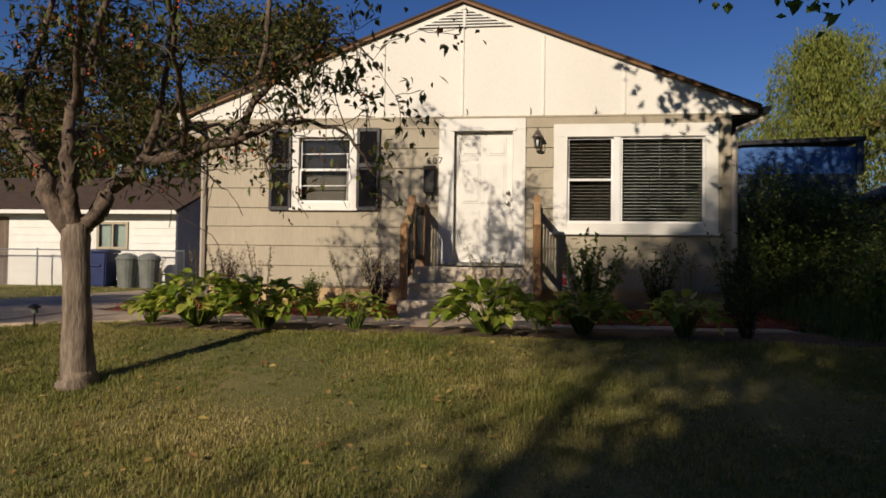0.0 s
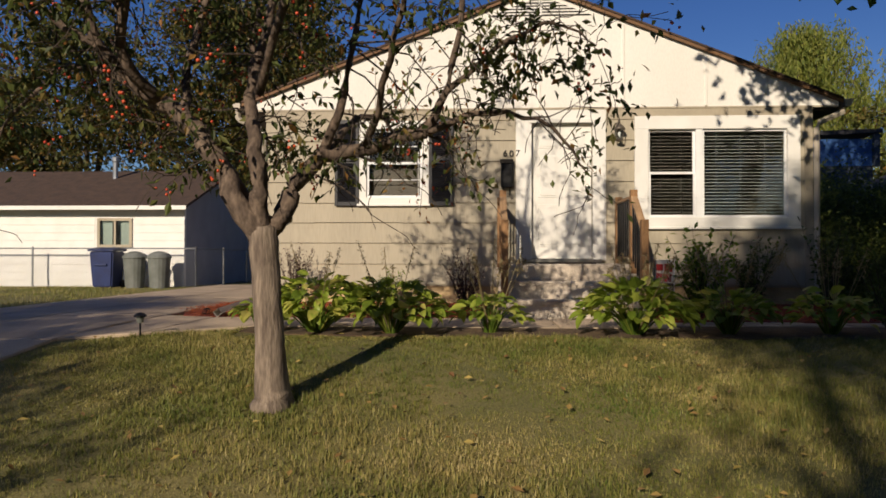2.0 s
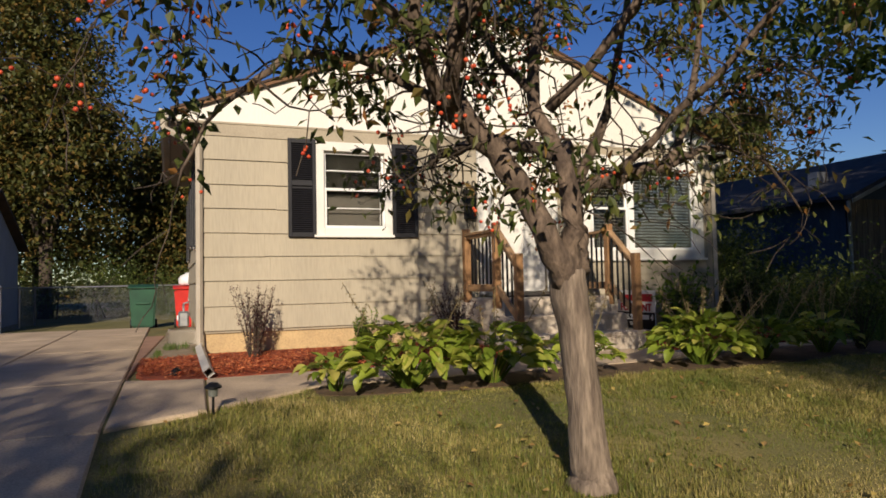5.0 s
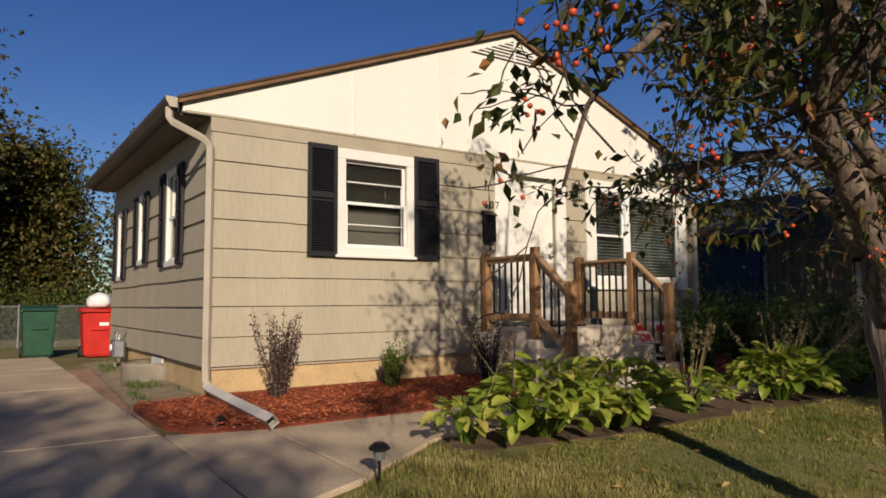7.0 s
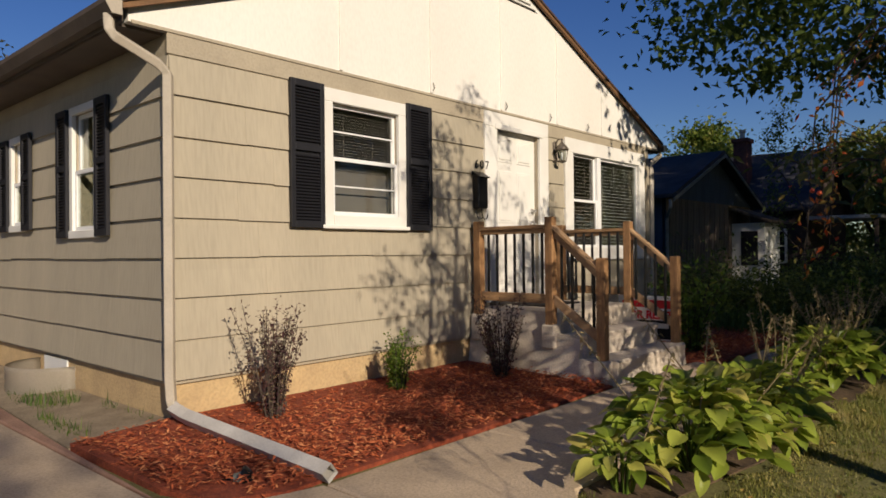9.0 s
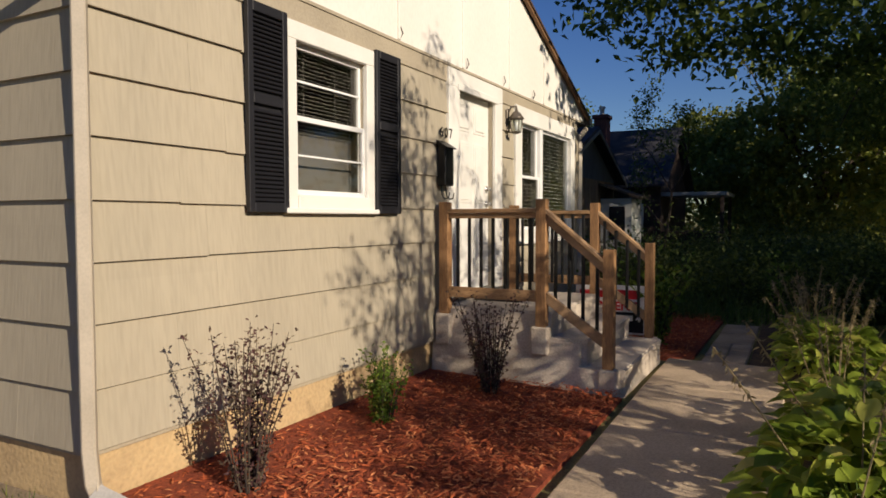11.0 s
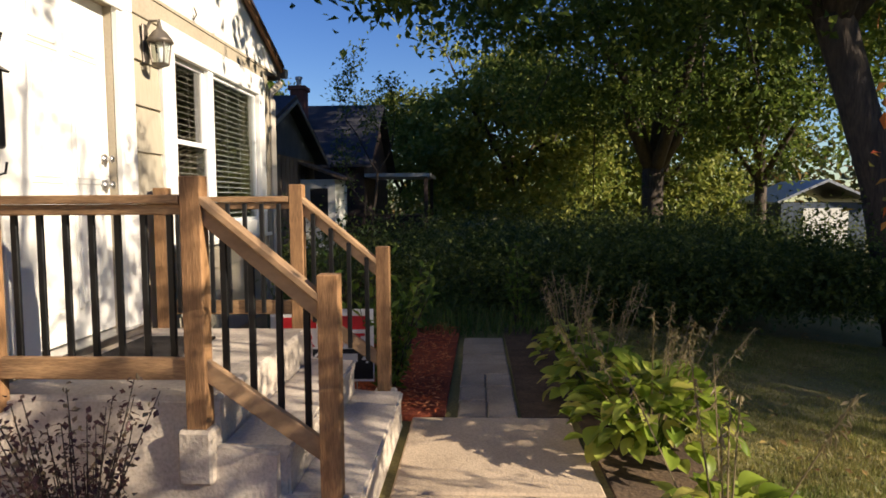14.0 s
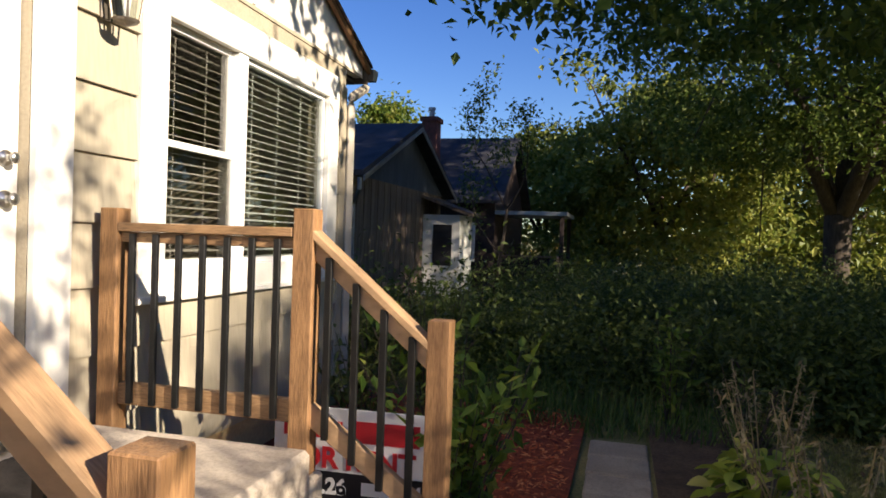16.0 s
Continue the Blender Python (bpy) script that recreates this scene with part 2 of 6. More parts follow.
_gl.new(_geo.outputs["Random Per Island"], _half.inputs[0])
_gl.new(_big.outputs["Fac"], _sum.inputs[0])
_sum.inputs[1].default_value = 1.5
_off = _gn.new("ShaderNodeMath")
_off.operation = "SUBTRACT"
_off.inputs[1].default_value = 0.52
_gl.new(_half.outputs[0], _sum.inputs[2])
_gl.new(_sum.outputs[0], _off.inputs[0])
for _nd in _gn:
    if _nd.type == "TEX_NOISE" and _nd != _big:
        _nd.inputs["Scale"].default_value, _nd.inputs["Detail"].default_value = 13.0, 4
    if _nd.type == "VALTORGB":
        _gl.new(_off.outputs[0], _nd.inputs[0])
WEED_BLADE = leaf_material("green_weed_blade", [(0.0, (0.05, 0.10, 0.02)), (0.7, (0.11, 0.17, 0.035)), (1.0, (0.20, 0.22, 0.06))], 0.35)
STRAW = leaf_material("dry_seed_head", [(0.0, (0.20, 0.15, 0.07)), (1.0, (0.42, 0.34, 0.18))], 0.3)
CHIP = leaf_material("mulch_chip", [(0.0, (0.26, 0.052, 0.02)), (0.6, (0.50, 0.12, 0.042)), (1.0, (0.68, 0.27, 0.11))], 0.0, 0.9)
FALLEN = leaf_material("fallen_leaf", [(0.0, (0.16, 0.08, 0.03)), (0.7, (0.34, 0.22, 0.07)), (1.0, (0.45, 0.34, 0.10))], 0.1)
BERRY = material("red_crabapple", (0.68, 0.12, 0.04), (0.48, 0.05, 0.025), 30, 0.35, bump=0.0, detail=0.1)


# ---- helpers for meshes ----
def mesh_object(name, bm, mat, smooth=False):
    me = bpy.data.meshes.new(name)
    bm.to_mesh(me)
    bm.free()
    me.materials.append(mat)
    if smooth:
        me.polygons.foreach_set("use_smooth", [True] * len(me.polygons))
    return new(name, me)


def part(name, bm, mat, parent, label="", smooth=False):
    ob = mesh_object(name, bm, mat, smooth)
    ob.parent = parent
    if label:
        tagged(ob, label)
    return ob


def piece(name, me, parent, m):
    """One of many alike pieces that share a mesh."""
    ob = new(name, me)
    ob.parent = parent
    ob.matrix_basis = m
    return ob


def thing(name, label, category, group="", at=None, kind=""):
    ob = new(name)
    ob.empty_display_size = 0.1
    if at is not None:
        ob.matrix_basis = at
    return tagged(ob, label, category, group, kind)


def structure(name, bm, mat, label, smooth=False):
    return tagged(mesh_object(name, bm, mat, smooth), label, name.split("_")[0], "", "structure")


def box(bm, x0, x1, y0, y1, z0, z1, bevel=0.0, m=None):
    vs = [bm.verts.new((x, y, z)) for z in (z0, z1) for y in (y0, y1) for x in (x0, x1)]
    fs = [bm.faces.new([vs[i] for i in f]) for f in ((0, 2, 3, 1), (4, 5, 7, 6), (0, 1, 5, 4), (2, 6, 7, 3), (0, 4, 6, 2), (1, 3, 7, 5))]
    if bevel:
        es = list({e for f in fs for e in f.edges})
        r = bmesh.ops.bevel(bm, geom=es, offset=bevel, segments=1, affect="EDGES", profile=0.6)
        vs = list({v for f in r["faces"] for v in f.verts} | {v for v in vs if v.is_valid})
    if m is not None:
        bmesh.ops.transform(bm, matrix=m, verts=vs)
    return bm


def boxes(*specs, bevel=0.0):
    bm = bmesh.new()
    for s in specs:
        box(bm, *s, bevel=bevel)
    return bm


def prism(bm, outline, y0, y1, axis="y"):
    """An outline of (a, b) pairs pushed from y0 to y1. axis y: a is x, b is z; x: a is y, b is z; z: a is x, b is y."""
    def at(a, b, c):
        return {"y": (a, c, b), "x": (c, a, b), "z": (a, b, c)}[axis]
    lo = [bm.verts.new(at(a, b, y0)) for a, b in outline]
    hi = [bm.verts.new(at(a, b, y1)) for a, b in outline]
    bm.faces.new(lo)
    bm.faces.new(hi[::-1])
    for i in range(len(lo)):
        j = (i + 1) % len(lo)
        bm.faces.new((lo[j], lo[i], hi[i], hi[j]))
    bmesh.ops.recalc_face_normals(bm, faces=bm.faces[:])
    return bm


def tube(bm, pts, radii, sides=8, cap=True):
    """A tapered, bent tube."""
    rings = []
    up = Vector((0.13, 0.21, 0.97))
    for i, p in enumerate(pts):
        d = (Vector(pts[min(i + 1, len(pts) - 1)]) - Vector(pts[max(i - 1, 0)])).normalized()
        a = d.cross(up if abs(d.dot(up)) < 0.95 else Vector((1, 0, 0))).normalized()
        b = d.cross(a)
        rings.append([bm.verts.new(Vector(p) + (a * math.cos(k * 2 * math.pi / sides) + b * math.sin(k * 2 * math.pi / sides)) * radii[i]) for k in range(sides)])
    for r, s in zip(rings, rings[1:]):
        for k in range(sides):
            bm.faces.new((r[k], r[(k + 1) % sides], s[(k + 1) % sides], s[k]))
    if cap:
        bm.faces.new(rings[0][::-1])
        bm.faces.new(rings[-1])
    return bm


def from_arrays(name, verts, faces, mat, smooth=False):
    me = bpy.data.meshes.new(name)
    me.from_pydata(verts.tolist(), [], faces.tolist())
    me.materials.append(mat)
    if smooth:
        me.polygons.foreach_set("use_smooth", [True] * len(me.polygons))
    return me


def leaf_arrays(rng, centres, length, width, droop=0.3, fold=0.25, spread=1.0):
    """A folded four-sided leaf at each centre, turned at random."""
    n = len(centres)
    yaw = rng.uniform(0, 2 * np.pi, n)
    pitch = rng.normal(-droop, 0.6 * spread, n)
    d = np.stack([np.cos(yaw) * np.cos(pitch), np.sin(yaw) * np.cos(pitch), np.sin(pitch)], 1)
    side = np.cross(d, rng.normal(0, 1, (n, 3)) * 0.5 * spread + np.array([0, 0, 1.0]))
    side /= np.linalg.norm(side, axis=1, keepdims=True) + 1e-9
    up = np.cross(side, d)
    ln = (length * rng.uniform(0.65, 1.25, n))[:, None]
    wd = (width * rng.uniform(0.7, 1.2, n))[:, None]
    a = centres
    mid = a + d * ln * 0.45
    v = np.stack([a, mid + side * wd * 0.5 + up * wd * fold, a + d * ln, mid - side * wd * 0.5 + up * wd * fold], 1).reshape(-1, 3)
    i = np.arange(n)[:, None] * 4
    f = np.concatenate([i + np.array([[0, 1, 2]]), i + np.array([[0, 2, 3]])])
    return v, f


def zg(x, y):
    """The ground's height: level by the house, falling towards the street."""
    d = np.clip(-3.4 - np.asarray(y, float), 0, 9.5)
    return -0.10 - 0.115 * np.maximum(d - 0.25, 0) - 0.01 * np.minimum(d, 0.25)


# ---- ground ----
def ground_sheet():
    xs = np.unique(np.concatenate([np.linspace(-400, -30, 12), np.linspace(-30, 45, 76), np.linspace(45, 400, 12)]))
    ys = np.unique(np.concatenate([np.linspace(-400, -16, 12), np.linspace(-16, 2, 73), np.linspace(2, 40, 20), np.linspace(40, 400, 12)]))
    X, Y = np.meshgrid(xs, ys)
    Z = zg(X, Y) - 0.012 + 0.012 * np.sin(X * 1.7 + Y * 0.6) * np.cos(Y * 1.3)
    v = np.stack([X, Y, Z], 2).reshape(-1, 3)
    w, h = len(xs), len(ys)
    i = (np.arange(h - 1)[:, None] * w + np.arange(w - 1)).reshape(-1)
    f = np.stack([i, i + 1, i + 1 + w, i + w], 1)
    return tagged(new("ground", from_arrays("ground", v, f, TURF, True)), "worn green and straw lawn turf sloping to the street", "ground", "", "structure")


ground_sheet()


def slab(name, outline, mat, label, top=0.02, depth=0.14, kind="structure"):
    """A flat slab that follows the ground, with rounded edges."""
    bm = bmesh.new()
    hi = [bm.verts.new((x, y, float(zg(x, y)) + top)) for x, y in outline]
    lo = [bm.verts.new((x, y, float(zg(x, y)) + top - depth)) for x, y in outline]
    f = bm.faces.new(hi)
    for i in range(len(hi)):
        j = (i + 1) % len(hi)
        bm.faces.new((lo[i], lo[j], hi[j], hi[i]))
    bmesh.ops.recalc_face_normals(bm, faces=bm.faces[:])
    bmesh.ops.bevel(bm, geom=[e for e in f.edges], offset=0.012, segments=1, affect="EDGES")
    return mesh_object(name, bm, mat)


# driveway and walk of cast slabs with open joints
drive = tagged(thing("driveway", "worn tan concrete driveway slabs beside the house", "driveway", kind="structure"), kind="structure")
for y0, y1 in [(-13.2, -9.4), (-9.38, -6.62), (-6.6, -3.92), (-3.9, -1.62), (-1.6, 1.98), (2.0, 5.0), (5.02, 7.6)]:
    for x0, x1 in [(-3.6, -2.19), (-2.17, -0.78)]:
        s = slab("concrete_slab", [(x0, y0), (x1, y0), (x1, (y0 + y1) / 2), (x1, y1), (x0, y1), (x0, (y0 + y1) / 2)], CONCRETE, "")
        s.parent = drive
walkway = thing("walkway", "tan concrete front walk leading to the porch steps", "walkway", kind="structure")
for o in ([(-0.76, -1.62), (-0.76, -3.85), (-0.12, -3.58), (-0.06, -1.86), (-0.45, -1.76)],
          [(-0.04, -1.86), (-0.10, -3.56), (0.75, -2.94), (1.38, -2.92), (1.38, -1.84)],
          [(1.40, -1.84), (1.40, -2.92), (2.68, -2.91), (2.68, -1.82)],
          [(2.70, -1.82), (2.70, -2.91), (3.98, -2.90), (3.98, -1.80)],
          [(4.0, -1.80), (4.0, -2.90), (5.22, -2.88), (5.22, -1.80)]):
    s = slab("concrete_slab", o, CONCRETE, "")
    s.parent = walkway
path_2 = thing("paver_path", "narrow path of square grey pavers beside red mulch", "path", kind="structure")
for i in range(7):
    for y, width in ((-2.53, 0.208), (-2.318, 0.208)) if i < 3 else ((-2.53, 0.418),):
        x = 5.26 + i * 0.382
        s = slab("paver", [(x, y), (x + 0.374, y - 0.005), (x + 0.374, y + width - 0.005), (x, y + width)], PAVER, "", top=0.015 + 0.006 * math.sin(i * 2.1 + y * 9))
        s.parent = path_2
patio = slab("side_strip", [(-0.76, -1.6), (-0.70, 0.1), (-0.45, 4.6), (-0.77, 4.6)], RED_CONCRETE, "")
tagged(patio, "narrow reddish concrete strip along the driveway", "pavement", "", "structure")


def bed(name, outline, mat, label, peak=0.05, toward=None):
    bm = bmesh.new()
    vs = [bm.verts.new((x, y, float(zg(x, y)) - 0.01 + z)) for x, y, z in outline]
    f = bm.faces.new(vs)
    ext = bmesh.ops.extrude_face_region(bm, geom=[f])
    low = [v for v in ext["geom"] if isinstance(v, bmesh.types.BMVert)]
    for v in low:
        v.co.z -= 0.2
    bmesh.ops.recalc_face_normals(bm, faces=bm.faces[:])
    bmesh.ops.triangulate(bm, faces=bm.faces[:])
    return tagged(mesh_object(name, bm, mat), label, "garden bed", "", "structure")


bed("mulch_bed", [(-0.68, 0.02, 0.05), (-0.68, -1.25, 0.03), (-0.56, -1.60, 0.025), (-0.25, -1.78, 0.025), (3.42, -1.74, 0.025), (3.42, 0.02, 0.09), (0, 0.02, 0.09)], MULCH, "red wood-chip mulch bed against the house wall")
bed("mulch_bed", [(5.24, 0.02, 0.09), (5.24, -2.02, 0.03), (8.6, -2.06, 0.03), (8.6, 0.02, 0.09)], MULCH, "red wood-chip mulch bed beside the porch")
bed("flower_bed", [(0.78, -2.96, 0.03), (0.6, -3.15, 0.008), (0.95, -3.34, 0.006), (2.0, -3.50, 0.006), (3.0, -3.46, 0.006), (4.2, -3.56, 0.006), (5.6, -3.52, 0.006), (8.6, -3.5, 0.006), (8.6, -2.56, 0.02), (5.26, -2.56, 0.02), (5.24, -2.94, 0.03)], SOIL, "brown soil border of the hosta bed by the walk")

bed("side_strip_soil", [(-0.69, 0.02, 0.02), (-0.44, 4.6, 0.02), (-0.44, 5.7, 0.02), (0.02, 5.7, 0.06), (0.02, 0.02, 0.07)], material("bare_dirt", (0.34, 0.27, 0.18), (0.22, 0.17, 0.11), 4.0, 0.95, bump=0.8, fine=50), "bare tan dirt strip along the side foundation")


def scatter(name, rng, n, xr, yr, lift, length, width, mat, label, category, keep=None, droop=0.0, spread=0.5, height=0.0):
    x, y = rng.uniform(*xr, n), rng.uniform(*yr, n)
    if keep is not None:
        k = keep(x, y)
        x, y = x[k], y[k]
    z = zg(x, y) + lift + rng.uniform(0, 1, len(x)) * height
    v, f = leaf_arrays(rng, np.stack([x, y, z], 1), length, width, droop, 0.15, spread)
    return tagged(new(name, from_arrays(name, v, f, mat)), label, category, "", "stuff")


rng = np.random.default_rng(5)
scatter("mulch_chips", rng, 15000, (-0.66, 3.4), (-1.74, 0.0), 0.015, 0.055, 0.016, CHIP, "loose shredded red bark mulch over the bed", "mulch", height=0.075,
        keep=lambda x, y: ~((x < -0.4) & (y < -1.45)), droop=0.0, spread=0.35)
scatter("mulch_chips", rng, 7000, (5.26, 8.5), (-2.0, 0.0), 0.02, 0.055, 0.016, CHIP, "loose shredded red bark mulch beside the porch", "mulch", height=0.07, spread=0.35)


def lawn_here(x, y):
    walk_edge = np.where(x < 0.75, -2.94 - (0.75 - x) * 0.72, -3.50 + 0.05 * np.sin(x * 5.3) + 0.04 * np.sin(x * 13.1))
    return (y < walk_edge - 0.02) & (x > -0.76 - 0.02 * np.sin(y * 3)) & (y > -12.5)


def blades(rng, n, xr, yr, h, keep, mat, name, label):
    x, y = rng.uniform(*xr, n), rng.uniform(*yr, n)
    k = keep(x, y)
    x, y = x[k], y[k]
    n = len(x)
    z = zg(x, y) - 0.015
    yaw, lean = rng.uniform(0, 6.283, n), rng.normal(0, 0.75, n)
    hh = h * rng.uniform(0.5, 1.3, n) * (0.8 + 0.35 * np.sin(x * 1.9 + 1) * np.sin(y * 1.4))
    tuft = rng.uniform(0, 1, (160, 160))
    hh *= 0.55 + 0.9 * tuft[(x * 11).astype(int) % 160, (y * 11).astype(int) % 160]
    w = np.minimum(h * (0.075 + 0.05 * rng.uniform(0, 1, n)), 0.007)
    a = np.stack([x, y, z], 1)
    s = np.stack([np.cos(yaw), np.sin(yaw), np.zeros(n)], 1) * w[:, None]
    t = np.stack([-np.sin(yaw) * np.sin(lean), np.cos(yaw) * np.sin(lean), np.cos(lean)], 1) * hh[:, None]
    v = np.stack([a - s, a + s, a + t], 1).reshape(-1, 3)
    f = np.arange(3 * n).reshape(-1, 3)
    return tagged(new(name, from_arrays(name, v, f, mat)), label, "grass", "", "stuff")


blades(rng, 640000, (-0.78, 9.6), (-11.5, -2.9), 0.04, lawn_here, GRASS_BLADE, "lawn_grass", "short mown grass, green with dry straw patches")
blades(rng, 70000, (-14, -3.62), (-12, 6.4), 0.07, lambda x, y: y < 6.4, GRASS_BLADE, "lawn_grass", "rough grass strip beyond the driveway")
blades(rng, 9000, (-0.72, -0.02), (0.15, 5.6), 0.11, lambda x, y: (x > -0.62 + 0.06 * y) & (np.sin(x * 9 + 1) * np.sin(y * 2.6) > 0.1), WEED_BLADE, "lawn_grass", "weedy grass tufts along the foundation")
blades(rng, 1500, (8.05, 9.2), (-3.3, -0.6), 0.42, lambda x, y: x > 8.0, WEED_BLADE, "weed_grass", "long arching weed grass at the end of the paver path")
scatter("fallen_leaves", rng, 900, (-0.7, 10), (-11, -3.5), 0.025, 0.055, 0.035, FALLEN, "fallen yellow and brown leaves on the lawn", "leaves", keep=lawn_here, height=0.02)


# ---- the house ----
W, D, APEX, ZG, ZA, Z0 = 7.9, 5.76, 4.02, 2.815, 4.60, -0.25
SLOPE = (ZA - 2.92) / (APEX + 0.36)
DOOR = (3.69, 4.99, 0.50, 2.79)
WIN1 = (1.39, 2.42, 1.40, 2.65)
WIN2 = (5.40, 7.74, 1.06, 2.69)
HOLES = [(3.92, 4.80, 0.62, 2.62), (1.50, 2.32, 1.52, 2.53), (5.60, 7.56, 1.23, 2.50)]
SIDE_HOLES = [(1.28, 1.75, 1.40, 2.44), (3.14, 3.44, 1.50, 2.36), (4.78, 5.12, 1.33, 2.30)]


def holed_wall(a0, a1, z0, z1, holes, t0, t1, axis):
    """A wall from a0 to a1 with openings through it, built of the solid cells between their edges."""
    A = sorted({a0, a1, *[h[0] for h in holes], *[h[1] for h in holes]})
    Z = sorted({z0, z1, *[h[2] for h in holes], *[h[3] for h in holes]})
    bm = bmesh.new()
    for p, q in zip(A, A[1:]):
        run = None
        for r, s in zip(Z, Z[1:]):
            solid = not any(h[0] <= p and q <= h[1] and h[2] <= r and s <= h[3] for h in holes)
            if solid:
                run = (run[0], s) if run else (r, s)
            if run and (not solid or s == Z[-1]):
                box(bm, *((p, q, t0, t1) if axis == "y" else (t0, t1, p, q)), *run)
                run = None
    return bm


structure("wall_front", holed_wall(0.0, W, 0.22, ZG, HOLES, 0.0, 0.14, "y"), TRIM_TAN, "tan shingle-sided front wall with door and two windows")
structure("wall_side", holed_wall(0.14, D, 0.22, ZG, SIDE_HOLES, 0.0, 0.14, "x"), TRIM_TAN, "tan shingle-sided side wall with three windows")
structure("wall_east", boxes((W - 0.14, W, 0.14, D, 0.22, ZG)), SIDING, "tan side wall toward the hedge")
structure("wall_back", boxes((0.14, W - 0.14, D - 0.14, D, 0.22, ZG)), SIDING, "tan back wall")
structure("floor_inside", boxes((0.14, W - 0.14, 0.14, D - 0.14, 0.45, 0.55)), ROOM, "plain floor inside the house")
structure("ceiling", boxes((0.14, W - 0.14, 0.14, D - 0.14, ZG - 0.1, ZG - 0.02)), ROOM, "plain ceiling inside the house")
for s in ((0.03, W - 0.03, 0.03, 0.2, Z0, 0.22), (0.03, 0.2, 0.2, D - 0.03, Z0, 0.22), (W - 0.2, W - 0.03, 0.2, D - 0.03, Z0, 0.22)):
    structure("foundation", boxes(s), FOUNDATION, "ochre-painted concrete foundation below the siding")

# gable of white panels with battens
gab = bmesh.new()
prism(gab, [(-0.30, ZG), (W + 0.38, ZG), (W + 0.38, ZG + 0.10), (APEX, ZA - 0.05), (-0.30, ZG + 0.10)], -0.02, 0.06)
gable = structure("wall_gable", gab, GABLE, "white-painted panelled gable above the front wall")
for i, bx in enumerate((1.61, 2.82, 4.03, 5.24, 6.42)):
    top = ZA - 0.10 - abs(bx - APEX) * SLOPE
    if bx == 4.03:
        top = 4.16
    b = part("batten", boxes((bx - 0.018, bx + 0.018, -0.036, -0.018, ZG + 0.02, top), bevel=0.004), GABLE, gable)
# dark drip strip under the panels and little cable ends
part("drip_edge", boxes((-0.28, W + 0.36, -0.032, -0.0195, ZG - 0.012, ZG + 0.012)), TRIM_TAN, gable)
for bx in (2.83, 4.10, 5.05, 6.0):
    b = bmesh.new()
    tube(b, [(bx, -0.03, ZG + 0.03), (bx + 0.01, -0.05, ZG + 0.07), (bx, -0.035, ZG + 0.13)], [0.006, 0.007, 0.004], 6)
    part("cable_stub", b, DARK_BARK, gable)
vent = thing("gable_vent", "white triangular louvered vent in the gable peak", "vent")
vh = [(3.30, 4.17), (4.80, 4.17), (4.05, 4.47)]
b = bmesh.new()
prism(b, vh, -0.024, -0.0205)
part("backing", b, SHUTTER, vent)
for k in range(6):
    z = 4.185 + k * 0.045
    half = (4.47 - z) / 0.30 * 0.75 - 0.03
    if half > 0.04:
        b = bmesh.new()
        box(b, 4.05 - half, 4.05 + half, -0.05, -0.025, z, z + 0.022, 0.002)
        part("slat", b, WHITE, vent)
part("batten", boxes((4.03, 4.066, -0.06, -0.051, 4.17, 4.44)), WHITE, vent)

# siding in courses of overlapping panels
rs = random.Random(11)


def siding(parent, a0, a1, axis, obstacles, z_low=0.25, course=0.30, top=ZG - 0.17):
    """Courses of wide shingle panels, proud at their lower edge, cut round the openings."""
    k = 0
    z = z_low
    while z < top - 0.02:
        z1 = min(z + course, top)
        cuts = sorted({z, z1, *[c for o in obstacles for c in (o[2], o[3]) if z + 0.012 < c < z1 - 0.012]})
        joints = [a0]
        a = a0 + rs.uniform(0.5, 1.1)
        while a < a1 - 0.3:
            joints.append(a)
            a += 1.2 + rs.uniform(-0.05, 0.05)
        joints.append(a1)
        wob = rs.uniform(-0.004, 0.004)
        for p, q in zip(joints, joints[1:]):
            jz = rs.uniform(-0.005, 0.005)
            for r, s in zip(cuts, cuts[1:]):
                spans = [(p + 0.0006, q - 0.0006)]
                for o in obstacles:
                    if o[2] < s - 0.006 and o[3] > r + 0.006:
                        spans = [u for x, y in spans for u in ((x, min(y, o[0])), (max(x, o[1]), y)) if u[1] - u[0] > 0.012]
                for x, y in spans:
                    d0 = 0.030 - 0.022 * (r - z) / course
                    d1 = 0.030 - 0.022 * (s - z) / course
                    lo, hi = r + (jz + wob if r == z else 0), s
                    bm = bmesh.new()
                    sec = [(-d0, lo), (-d1, hi), (-0.002, hi), (-0.002, lo)]
                    if axis == "y":
                        prism(bm, [(c, h) for c, h in sec], x, y, "x")
                    else:
                        prism(bm, [(c, h) for c, h in sec], x, y, "y")
                    part("siding_panel", bm, SIDING, parent)
        z += course
        k += 1


# corner boards, frieze
front = bpy.data.objects["wall_front"]
side = bpy.data.objects["wall_side"]
part("frieze_board", boxes((-0.02, W + 0.02, -0.022, -0.002, ZG - 0.165, ZG - 0.013), bevel=0.003), TRIM_TAN, front)
part("corner_board", boxes((W - 0.10, W + 0.02, -0.036, -0.002, 0.22, ZG - 0.17), bevel=0.003), TRIM_TAN, front)


# windows
def casing(parent, x0, x1, z0, z1, i0, i1, j0, j1, depth=-0.045, mat=None):
    """Flat trim boards round an opening, butted end to end."""
    mat = mat or WHITE
    for s in ((x0, x1, depth, -0.002, j1, z1), (x0, i0, depth, -0.002, z0, j1), (i1, x1, depth, -0.002, z0, j1), (i0, i1, depth - 0.012, -0.002, z0, j0)):
        part("casing", boxes(s, bevel=0.005), mat, parent)


